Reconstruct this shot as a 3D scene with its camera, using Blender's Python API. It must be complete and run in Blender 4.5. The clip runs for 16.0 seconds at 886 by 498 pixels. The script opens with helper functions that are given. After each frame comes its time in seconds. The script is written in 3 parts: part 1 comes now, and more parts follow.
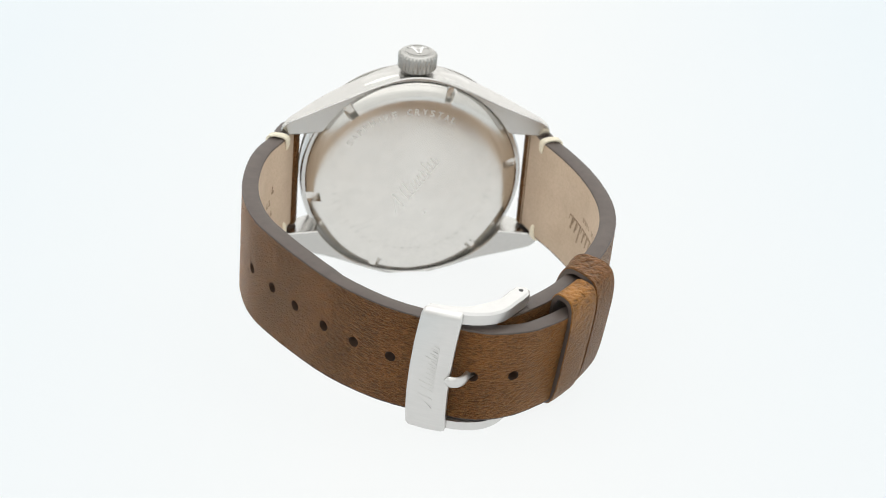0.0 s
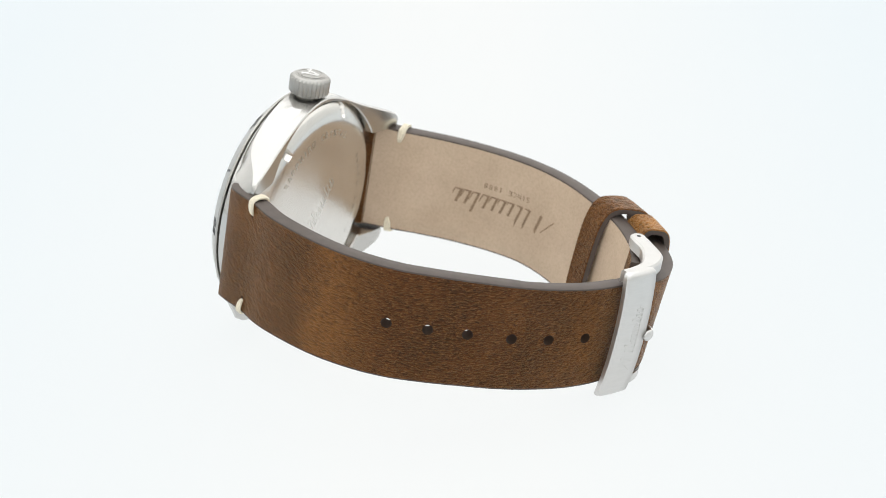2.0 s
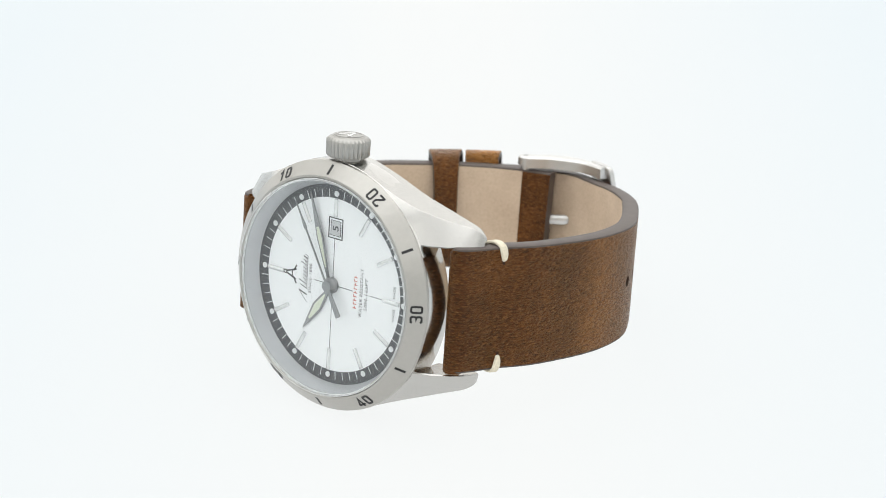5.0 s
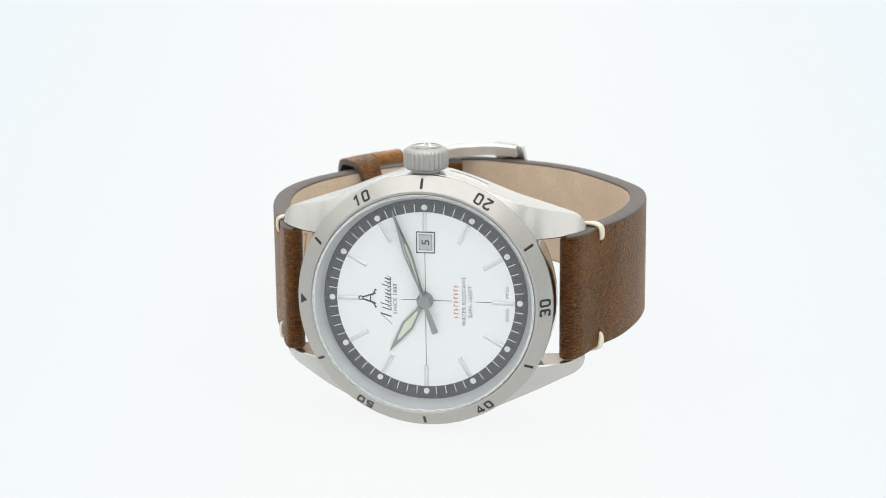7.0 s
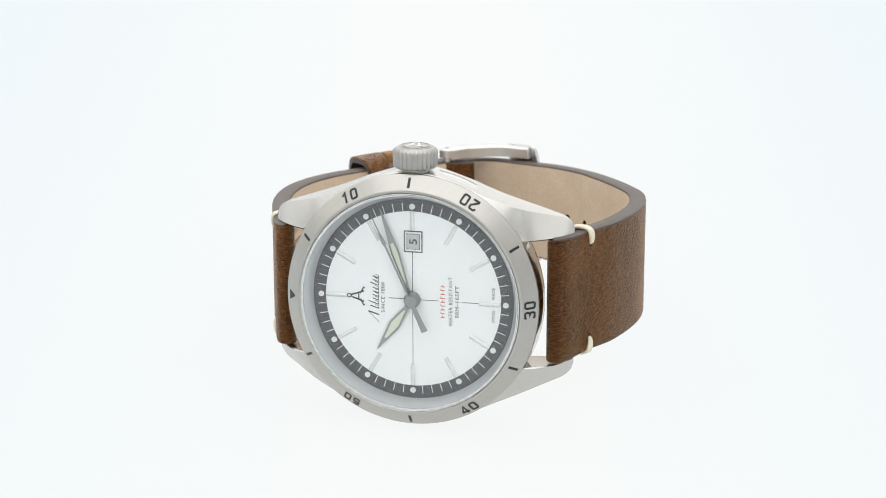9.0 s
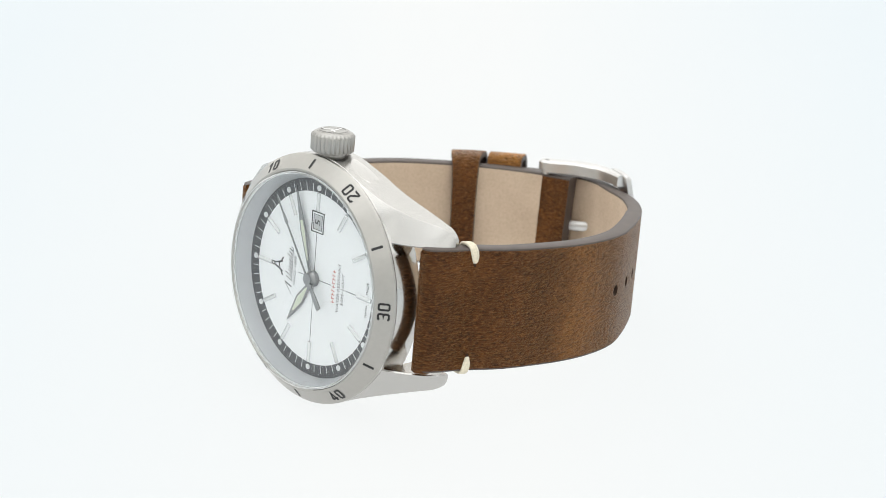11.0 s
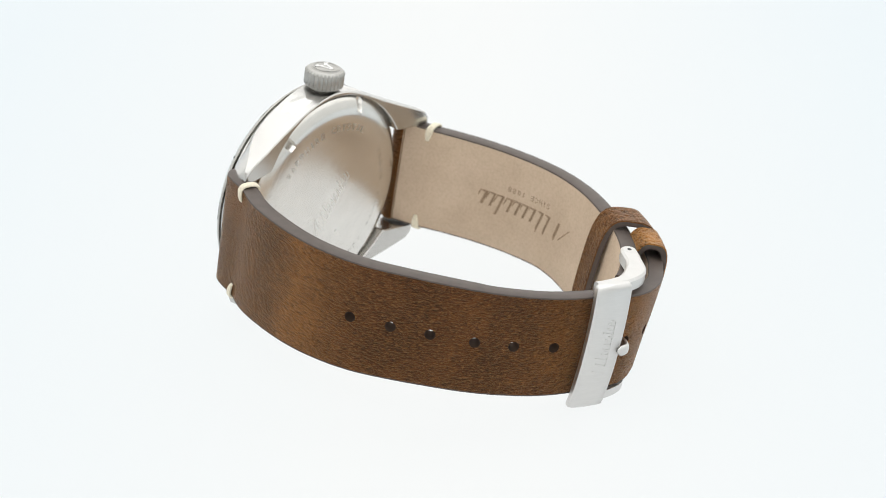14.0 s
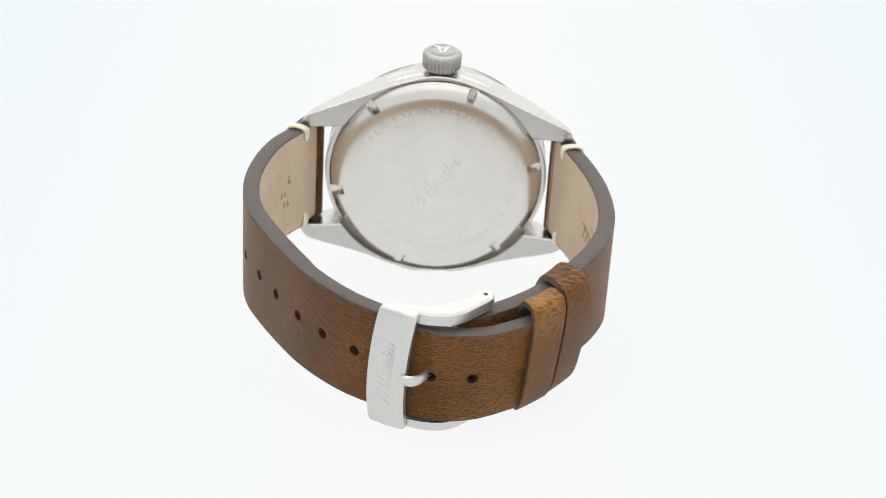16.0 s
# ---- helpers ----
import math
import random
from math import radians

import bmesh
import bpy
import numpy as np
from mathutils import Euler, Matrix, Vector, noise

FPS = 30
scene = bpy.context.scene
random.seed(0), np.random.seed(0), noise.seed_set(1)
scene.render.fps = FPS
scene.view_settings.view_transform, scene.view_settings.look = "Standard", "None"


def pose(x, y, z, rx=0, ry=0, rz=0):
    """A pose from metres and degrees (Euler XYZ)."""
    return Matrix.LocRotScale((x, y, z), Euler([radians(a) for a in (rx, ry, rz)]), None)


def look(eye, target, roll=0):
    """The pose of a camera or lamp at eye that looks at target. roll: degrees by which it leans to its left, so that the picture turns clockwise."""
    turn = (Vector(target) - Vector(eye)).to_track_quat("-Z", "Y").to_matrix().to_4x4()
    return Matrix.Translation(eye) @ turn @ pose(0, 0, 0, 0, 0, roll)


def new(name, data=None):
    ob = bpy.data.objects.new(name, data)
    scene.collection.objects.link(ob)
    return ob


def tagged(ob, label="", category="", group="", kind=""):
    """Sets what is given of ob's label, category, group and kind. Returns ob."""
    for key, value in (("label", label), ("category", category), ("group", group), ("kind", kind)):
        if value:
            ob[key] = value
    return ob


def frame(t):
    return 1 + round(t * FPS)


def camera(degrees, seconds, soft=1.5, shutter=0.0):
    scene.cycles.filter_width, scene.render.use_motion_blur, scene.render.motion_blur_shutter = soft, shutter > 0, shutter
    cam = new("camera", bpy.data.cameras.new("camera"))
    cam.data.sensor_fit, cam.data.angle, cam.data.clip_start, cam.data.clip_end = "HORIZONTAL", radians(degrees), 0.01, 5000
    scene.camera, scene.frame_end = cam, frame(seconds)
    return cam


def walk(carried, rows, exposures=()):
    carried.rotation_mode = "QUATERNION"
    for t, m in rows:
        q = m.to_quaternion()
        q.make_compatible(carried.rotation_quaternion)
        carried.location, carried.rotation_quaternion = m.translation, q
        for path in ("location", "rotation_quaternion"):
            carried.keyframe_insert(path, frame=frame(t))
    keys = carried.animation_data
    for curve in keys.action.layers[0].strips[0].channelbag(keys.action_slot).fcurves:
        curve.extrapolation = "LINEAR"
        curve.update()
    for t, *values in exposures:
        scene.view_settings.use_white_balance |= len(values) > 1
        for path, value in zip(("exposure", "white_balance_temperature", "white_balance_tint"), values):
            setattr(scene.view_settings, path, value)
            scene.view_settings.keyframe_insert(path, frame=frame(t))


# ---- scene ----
MM = 0.001
FLOOR = 19.7          # height of the turning origin above the table, in mm
TILT = (-7.907, -2.640)   # the lean of the watch as it lies on its flank, degrees
SHIFT = (2.45, -25.6)     # offset of the dial's centre from the turning axis, mm
ELEV, DIST, AIM, ROLL = 22.812, 338.0, (-0.15, 0.0, -3.49), 0.680
cam = camera(25.43, 16.0, soft=0.85)
_e = radians(ELEV)
_aim = Vector((AIM[0], AIM[1], AIM[2] + FLOOR)) * MM
_eye = _aim + Vector((0, -math.cos(_e), math.sin(_e))) * DIST * MM
# the dial and the buckle are in focus as they pass nearest; the far side of the watch is a little soft
cam.data.dof.use_dof, cam.data.dof.focus_distance, cam.data.dof.aperture_fstop = True, 0.316, 34.0
walk(cam, [(0.0, look(_eye, _aim, ROLL)), (16.0, look(_eye, _aim, ROLL))])

# the turn of the table: seconds, degrees
TURN = [(0, -171.70), (0.5, -158.74), (1, -144.69), (1.5, -131.62), (2, -117.53), (2.5, -104.69), (3, -90.77),
        (3.5, -77.63), (3.7, -72.17), (4.2, -58.7), (4.7, -46.1), (5.2, -35.4), (5.8, -24.98), (6, -22.00), (6.5, -15.35),
        (7, -9.71), (7.5, -5.78), (7.8, -4.5), (8, -4.73), (8.5, -8.31), (9, -13.47), (9.5, -19.56), (9.7, -22.58),
        (10.46, -35.4), (10.96, -46.1), (11.46, -58.9), (11.8, -67.89), (12, -73.58), (12.5, -86.71), (13, -101.38),
        (13.5, -114.23), (14, -127.92), (14.5, -140.74), (15, -154.74), (15.5, -167.71), (16, -181.56)]

# ---- light ----
world = bpy.data.worlds.new("studio")
scene.world = world
world.use_nodes = True
world.node_tree.nodes["Background"].inputs[0].default_value = (1.0, 0.98, 0.95, 1)
world.node_tree.nodes["Background"].inputs[1].default_value = 0.05


def softbox(name, eye, target, size, watts, colour=(1, 1, 1)):
    lamp = bpy.data.lights.new(name, "AREA")
    lamp.shape, lamp.size, lamp.size_y, lamp.energy, lamp.color = "RECTANGLE", size[0], size[1], watts, colour
    ob = new(name, lamp)
    ob.matrix_world = look(eye, target)
    return tagged(ob, "white softbox lamp outside the view", "lamp")


softbox("softbox_top", (0.0, 0.05, 1.25), (0, 0, 0.02), (2.0, 1.9), 14.5)
softbox("softbox_side", (-1.15, 0.15, 0.6), (0, 0, 0.1), (1.5, 1.0), 2.0)
softbox("softbox_side", (1.15, 0.15, 0.6), (0, 0, 0.1), (1.5, 1.0), 2.0)
softbox("softbox_front", (0.0, -1.12, 0.75), (0, 0, 0.1), (1.9, 1.0), 3.0)
scene.view_settings.exposure = 0.0


# ---- materials ----
def nodes_of(name):
    m = bpy.data.materials.new(name)
    m.use_nodes = True
    nt = m.node_tree
    return m, nt, nt.nodes["Principled BSDF"]


def add(nt, kind, **values):
    n = nt.nodes.new(kind)
    for k, v in values.items():
        n.inputs[k].default_value = v
    return n


def ramp(nt, fac, stops):
    r = nt.nodes.new("ShaderNodeValToRGB")
    while len(r.color_ramp.elements) < len(stops):
        r.color_ramp.elements.new(0.5)
    for el, (p, c) in zip(r.color_ramp.elements, stops):
        el.position, el.color = p, (*c, 1) if len(c) == 3 else c
    nt.links.new(fac, r.inputs[0])
    return r.outputs[0]


def mix(nt, fac, a, b, blend="MIX"):
    n = nt.nodes.new("ShaderNodeMix")
    n.data_type, n.blend_type = "RGBA", blend
    for sock, v in ((n.inputs[0], fac), (n.inputs[6], a), (n.inputs[7], b)):
        if hasattr(v, "links"):
            nt.links.new(v, sock)
        else:
            sock.default_value = v if not isinstance(v, tuple) else (*v, 1)
    return n.outputs[2]


def noise_tex(nt, vec, scale, detail=4.0, rough=0.55, stretch=None):
    if stretch:
        mp = nt.nodes.new("ShaderNodeMapping")
        mp.inputs["Scale"].default_value = stretch
        nt.links.new(vec, mp.inputs[0])
        vec = mp.outputs[0]
    n = add(nt, "ShaderNodeTexNoise", Scale=scale, Detail=detail, Roughness=rough)
    nt.links.new(vec, n.inputs["Vector"])
    return n.outputs["Fac"]


def bump(nt, bsdf, height, strength, distance):
    b = add(nt, "ShaderNodeBump", Strength=strength, Distance=distance)
    nt.links.new(height, b.inputs["Height"])
    nt.links.new(b.outputs[0], bsdf.inputs["Normal"])


def plain(name, colour, rough=0.5, metal=0.0, vary=0.08, scale=900.0):
    m, nt, b = nodes_of(name)
    co = nt.nodes.new("ShaderNodeTexCoord").outputs["Object"]
    f = noise_tex(nt, co, scale)
    lo, hi = [c * (1 - vary) for c in colour], [min(1, c * (1 + vary)) for c in colour]
    nt.links.new(ramp(nt, f, [(0.3, lo), (0.7, hi)]), b.inputs["Base Color"])
    b.inputs["Roughness"].default_value, b.inputs["Metallic"].default_value = rough, metal
    return m


def steel(name, colour, rough, stretch, ring=0.0):
    """Brushed steel: fine scratches along the brushing, and a soft cloudiness."""
    m, nt, b = nodes_of(name)
    co = nt.nodes.new("ShaderNodeTexCoord").outputs["Object"]
    fine = noise_tex(nt, co, 400.0, 6.0, 0.7, stretch)
    soft = noise_tex(nt, co, 120.0, 3.0)
    nt.links.new(ramp(nt, fine, [(0.25, [c * 0.93 for c in colour]), (0.75, colour)]), b.inputs["Base Color"])
    r = nt.nodes.new("ShaderNodeMapRange")
    r.inputs[3].default_value, r.inputs[4].default_value = rough * 0.8, rough * 1.25
    nt.links.new(soft, r.inputs[0])
    nt.links.new(r.outputs[0], b.inputs["Roughness"])
    b.inputs["Metallic"].default_value = 1.0
    if ring:
        tan = nt.nodes.new("ShaderNodeTangent")
        tan.direction_type, tan.axis = "RADIAL", "Y"
        nt.links.new(tan.outputs[0], b.inputs["Tangent"])
        b.inputs["Anisotropic"].default_value = ring
    return m


def leather(name, tan_at, tan_tone=((0.195, 0.071, 0.0175), (0.315, 0.126, 0.033))):
    """Oiled pull-up leather; tan_at: places along the strap (0 to 1) with how far they are rubbed to a lighter tan."""
    m, nt, b = nodes_of(name)
    uv = nt.nodes.new("ShaderNodeUVMap").outputs[0]
    co = nt.nodes.new("ShaderNodeTexCoord").outputs["Object"]
    cloud = noise_tex(nt, co, 95.0, 5.0, 0.6)
    blotch = noise_tex(nt, co, 330.0, 3.0, 0.6, (1.0, 1.0, 1.5))
    fine = noise_tex(nt, co, 1500.0, 3.0, 0.6, (1.0, 1.0, 2.6))
    grain = noise_tex(nt, co, 1050.0, 4.0, 0.62, (1.0, 1.0, 2.9))
    sep = nt.nodes.new("ShaderNodeSeparateXYZ")
    nt.links.new(uv, sep.inputs[0])
    wob = nt.nodes.new("ShaderNodeMath")
    wob.operation = "MULTIPLY_ADD"
    nt.links.new(cloud, wob.inputs[0])
    wob.inputs[1].default_value = 0.09
    nt.links.new(sep.outputs[0], wob.inputs[2])
    off = nt.nodes.new("ShaderNodeMath")
    off.operation = "SUBTRACT"
    off.inputs[1].default_value = 0.045
    nt.links.new(wob.outputs[0], off.inputs[0])
    rub = ramp(nt, off.outputs[0], [(p, (v, v, v)) for p, v in tan_at])
    base = ramp(nt, cloud, [(0.32, (0.066, 0.0215, 0.0055)), (0.5, (0.102, 0.0332, 0.0087)), (0.68, (0.152, 0.0535, 0.0145))])
    tan = ramp(nt, cloud, [(0.3, tan_tone[0]), (0.7, tan_tone[1])])
    col = mix(nt, rub, base, tan)
    col = mix(nt, 0.4, col, ramp(nt, blotch, [(0.35, (0.62, 0.60, 0.58)), (0.6, (1.0, 1.0, 1.0))]), "MULTIPLY")
    # grain relief painted in: shade in the creases, golden tan highlights on waxy tops
    creases = ramp(nt, grain, [(0.38, (0.30, 0.26, 0.22)), (0.49, (0.85, 0.84, 0.82)), (0.56, (1.0, 1.0, 1.0))])
    col = mix(nt, 0.80, col, creases, "MULTIPLY")
    flecks = ramp(nt, fine, [(0.54, (0, 0, 0)), (0.66, (0.42, 0.42, 0.42))])
    col = mix(nt, flecks, col, (0.40, 0.168, 0.056))
    nt.links.new(col, b.inputs["Base Color"])
    b.inputs["Roughness"].default_value = 0.34
    b.inputs["Specular IOR Level"].default_value = 0.30
    b.inputs["Specular Tint"].default_value = (1.0, 0.76, 0.50, 1)
    b.inputs["Sheen Weight"].default_value = 0.26
    b.inputs["Sheen Roughness"].default_value = 0.2
    b.inputs["Sheen Tint"].default_value = (1.0, 0.60, 0.22, 1)
    bump(nt, b, grain, 1.0, 0.0012)
    return m


def lining(name):
    m, nt, b = nodes_of(name)
    co = nt.nodes.new("ShaderNodeTexCoord").outputs["Object"]
    cloud = noise_tex(nt, co, 130.0, 4.0)
    grain = noise_tex(nt, co, 2200.0, 3.0)
    col = ramp(nt, cloud, [(0.3, (0.515, 0.395, 0.285)), (0.7, (0.605, 0.475, 0.352))])
    col = mix(nt, 0.6, col, ramp(nt, grain, [(0.3, (0.82, 0.8, 0.78)), (0.6, (1, 1, 1))]), "MULTIPLY")
    nt.links.new(col, b.inputs["Base Color"])
    b.inputs["Roughness"].default_value = 0.75
    bump(nt, b, grain, 0.25, 0.0001)
    return m


def crystal_mat():
    m, nt, b = nodes_of("sapphire_crystal")
    clear = add(nt, "ShaderNodeBsdfTransparent", Color=(0.985, 0.99, 0.99, 1))
    gloss = add(nt, "ShaderNodeBsdfGlossy", Color=(1, 1, 1, 1), Roughness=0.02)
    lay = add(nt, "ShaderNodeLayerWeight", Blend=0.5)
    fres = nt.nodes.new("ShaderNodeMapRange")
    fres.interpolation_type = "SMOOTHSTEP"
    for k, v in ((1, 0.42), (2, 1.02), (3, 0.012), (4, 0.96)):
        fres.inputs[k].default_value = v
    nt.links.new(lay.outputs["Facing"], fres.inputs[0])
    mx = nt.nodes.new("ShaderNodeMixShader")
    nt.links.new(fres.outputs[0], mx.inputs[0])
    nt.links.new(clear.outputs[0], mx.inputs[1])
    nt.links.new(gloss.outputs[0], mx.inputs[2])
    nt.links.new(mx.outputs[0], nt.nodes["Material Output"].inputs[0])
    return m


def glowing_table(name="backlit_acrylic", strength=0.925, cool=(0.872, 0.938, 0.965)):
    """Backlit white acrylic: falloff painted into its emission, whitest mid, a little cooler sideways."""
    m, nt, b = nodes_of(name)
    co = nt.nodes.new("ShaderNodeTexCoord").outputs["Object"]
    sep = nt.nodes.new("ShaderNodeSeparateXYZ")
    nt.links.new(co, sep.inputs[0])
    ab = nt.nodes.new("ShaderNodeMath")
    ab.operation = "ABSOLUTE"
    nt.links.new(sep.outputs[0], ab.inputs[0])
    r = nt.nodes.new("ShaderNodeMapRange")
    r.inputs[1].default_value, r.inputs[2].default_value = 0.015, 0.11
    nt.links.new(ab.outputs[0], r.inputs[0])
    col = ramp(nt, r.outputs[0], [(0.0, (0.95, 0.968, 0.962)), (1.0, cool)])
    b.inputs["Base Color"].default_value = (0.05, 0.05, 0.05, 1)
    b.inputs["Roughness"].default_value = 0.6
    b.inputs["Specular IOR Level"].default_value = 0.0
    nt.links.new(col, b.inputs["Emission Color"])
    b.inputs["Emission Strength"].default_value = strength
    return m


M_STEEL = steel("brushed_steel", (0.56, 0.55, 0.53), 0.24, (1, 1, 12))
M_POLISH = steel("polished_case_steel", (0.60, 0.59, 0.57), 0.12, (1, 1, 1))
M_BEZEL = steel("brushed_bezel_steel", (0.475, 0.462, 0.435), 0.30, (3, 1, 3), 0.4)
M_BACK = steel("satin_back_steel", (0.75, 0.73, 0.695), 0.24, (1, 1, 1), 0.7)
M_BUCKLE = steel("satin_buckle_steel", (0.68, 0.67, 0.655), 0.36, (1, 1, 6))
M_CROWN = steel("bead_blasted_crown_steel", (0.44, 0.43, 0.41), 0.38, (1, 1, 1))
M_HAND = steel("grey_polished_handset", (0.36, 0.36, 0.36), 0.30, (1, 1, 1))
M_SILVER = plain("pale_silver_index", (0.80, 0.81, 0.81), 0.25, 0.35, vary=0.02)
M_DASH = plain("mid_grey_dash_steel", (0.42, 0.41, 0.40), 0.5, 1.0)
M_FAINT = steel("worn_engraving_steel", (0.765, 0.745, 0.71), 0.29, (1, 1, 1), 0.6)
M_RELIEF = steel("raised_relief_steel", (0.84, 0.83, 0.82), 0.3, (1, 1, 1))
M_BLACK = plain("black_enamel", (0.012, 0.012, 0.013), 0.4)
M_DIAL = plain("white_lacquer_dial", (0.90, 0.915, 0.925), 0.45, vary=0.01)
M_RING = plain("slate_grey_chapter_print", (0.115, 0.118, 0.125), 0.5, vary=0.05)
M_REHAUT = plain("satin_rehaut_grey", (0.66, 0.67, 0.685), 0.35, 0.35, vary=0.03)
M_WHITE = plain("white_print", (0.78, 0.8, 0.8), 0.5, vary=0.02)
M_GREY = plain("dark_grey_print", (0.085, 0.085, 0.09), 0.5)
M_RED = plain("red_print", (0.56, 0.17, 0.13), 0.5)
M_LUME = plain("pale_green_lume", (0.70, 0.735, 0.62), 0.6, vary=0.03)
M_DATE = plain("silver_grey_date_disc", (0.56, 0.57, 0.58), 0.5, vary=0.03)
M_EDGE = plain("grey_brown_edge_paint", (0.078, 0.059, 0.050), 0.5, vary=0.15, scale=500)
M_STITCH = plain("waxed_cream_thread", (0.74, 0.68, 0.54), 0.7, vary=0.12, scale=2500)
# leather inside the holes, with their shade put into the colour
M_HOLE = plain("shaded_hole_leather", (0.045, 0.022, 0.011), 0.85)
M_HEAT = plain("scorched_stamp_brown", (0.26, 0.18, 0.115), 0.8, vary=0.2)
M_LINING = lining("natural_nubuck_lining")
M_LEATHER_LONG = leather("oiled_brown_leather_long", [(0.0, 0.05), (0.1, 0.12), (0.19, 0.15), (0.245, 0.95), (0.28, 0.7), (0.34, 0.03), (0.60, 0.08), (0.70, 0.45), (0.85, 0.6)])
M_LEATHER_SHORT = leather("oiled_brown_leather_short", [(0.0, 0.25), (0.3, 0.45), (0.6, 0.3), (0.85, 0.3), (1.0, 0.05)])
M_LEATHER_FREE = leather("oiled_brown_leather_free_loop", [(0.0, 0.0), (0.5, 0.12), (0.8, 0.3), (1.0, 0.55)])
M_LEATHER_LOOP = leather("oiled_brown_leather_loop", [(0.0, 0.1), (0.35, 0.3), (0.5, 0.35), (0.7, 0.4), (0.85, 0.75), (1.0, 0.95)], ((0.26, 0.105, 0.024), (0.46, 0.205, 0.052)))
M_CRYSTAL = crystal_mat()


# ---- building helpers ----
def part(name, bm, material, parent, label="", smooth=True, angle=35):
    """Link a bmesh (in mm) as one mesh under its thing."""
    bmesh.ops.scale(bm, vec=(MM, MM, MM), verts=bm.verts)
    bm.normal_update()
    me = bpy.data.meshes.new(name)
    for f in bm.faces:
        f.smooth = smooth
    for e in bm.edges:
        if len(e.link_faces) == 2 and e.calc_face_angle(0) > radians(angle):
            e.smooth = False
    bm.to_mesh(me)
    bm.free()
    for mt in material if isinstance(material, (list, tuple)) else [material]:
        me.materials.append(mt)
    ob = new(name, me)
    ob.parent = parent
    if label:
        tagged(ob, label)
    return ob


def empty(name, label, category, group=""):
    ob = new(name)
    ob.empty_display_size = 0.01
    return tagged(ob, label, category, group)


def revolve(bm, profile, axis="y", n=96, origin=(0, 0, 0), closed=False):
    """Turn a profile of (radius, height) about an axis through origin."""
    o = Vector(origin)
    rings = []
    for r, h in profile:
        ring = []
        for i in range(n):
            a = 2 * math.pi * i / n
            c, s = r * math.cos(a), r * math.sin(a)
            p = {"y": (c, h, s), "z": (c, s, h), "x": (h, c, s)}[axis]
            ring.append(bm.verts.new(o + Vector(p)))
        rings.append(ring)
    pairs = list(zip(rings, rings[1:])) + ([(rings[-1], rings[0])] if closed else [])
    for a, b in pairs:
        for i in range(n):
            bm.faces.new((a[i], a[(i + 1) % n], b[(i + 1) % n], b[i]))
    if not closed:
        for ring in (rings[0], rings[-1]):
            bm.faces.new(ring)
    bmesh.ops.recalc_face_normals(bm, faces=bm.faces)
    return bm


def box(bm, size, m=None, bevel=0.0):
    got = bmesh.ops.create_cube(bm, size=1.0)["verts"]
    bmesh.ops.scale(bm, vec=size, verts=got)
    if bevel:
        edges = list({e for v in got for e in v.link_edges})
        made = bmesh.ops.bevel(bm, geom=edges, offset=bevel, segments=2, affect="EDGES", profile=0.5)
        got = list({v for f in made["faces"] for v in f.verts} | {v for v in got if v.is_valid})
    if m is not None:
        bmesh.ops.transform(bm, matrix=m, verts=got)
    return got


def prism(bm, outline, depth, m):
    """A flat outline in xy, raised by depth along z, placed by m."""
    lo = [bm.verts.new(m @ Vector((x, y, 0))) for x, y in outline]
    hi = [bm.verts.new(m @ Vector((x, y, depth))) for x, y in outline]
    n = len(outline)
    bm.faces.new(lo[::-1])
    bm.faces.new(hi)
    for i in range(n):
        bm.faces.new((lo[i], lo[(i + 1) % n], hi[(i + 1) % n], hi[i]))


def spline(points, step=0.8):
    """Points at even steps along a smooth curve through the given ones."""
    pts = [Vector(p) for p in points]
    pts = [2 * pts[0] - pts[1]] + pts + [2 * pts[-1] - pts[-2]]
    dense = []
    for a, b, c, d in zip(pts, pts[1:], pts[2:], pts[3:]):
        for i in range(24):
            t = i / 24
            dense.append(0.5 * (2 * b + (c - a) * t + (2 * a - 5 * b + 4 * c - d) * t * t + (3 * b - a - 3 * c + d) * t ** 3))
    dense.append(pts[-2])
    for _ in range(30):
        dense = [dense[0]] + [(a + 2 * b + c) / 4 for a, b, c in zip(dense, dense[1:], dense[2:])] + [dense[-1]]
    length = [0.0]
    for a, b in zip(dense, dense[1:]):
        length.append(length[-1] + (b - a).length)
    return dense, length


class Band:
    """A curve in the xy plane by arc length, with its inward normal."""

    def __init__(self, points, side, sway, twist):
        self.sway, self.twist = sway, twist
        self.pts, self.len = spline([(x, y, 0) for x, y in points])
        self.total, self.side = self.len[-1], side

    def at(self, u):
        u = min(max(u, 0), self.total)
        i = min(max(int(np.searchsorted(self.len, u)) - 1, 0), len(self.pts) - 2)
        f = (u - self.len[i]) / max(self.len[i + 1] - self.len[i], 1e-9)
        return self.pts[i].lerp(self.pts[i + 1], f)

    def tangent(self, u):
        return (self.at(u + 0.6) - self.at(u - 0.6)).normalized()

    def normal(self, u):
        t = self.tangent(u)
        return Vector((-t.y, t.x, 0)) * self.side

    def place(self, u, z, depth):
        depth -= z * float(np.interp(u, *self.twist))
        p = self.at(u) + self.normal(u) * depth
        return Vector((p.x, p.y, z + self.lift(u)))

    def lift(self, u):
        """How far the band's middle wanders up or down along its length."""
        return float(np.interp(u, *self.sway))

    def nearest(self, x, y):
        return min(range(len(self.pts)), key=lambda i: (self.pts[i] - Vector((x, y, 0))).length_squared)


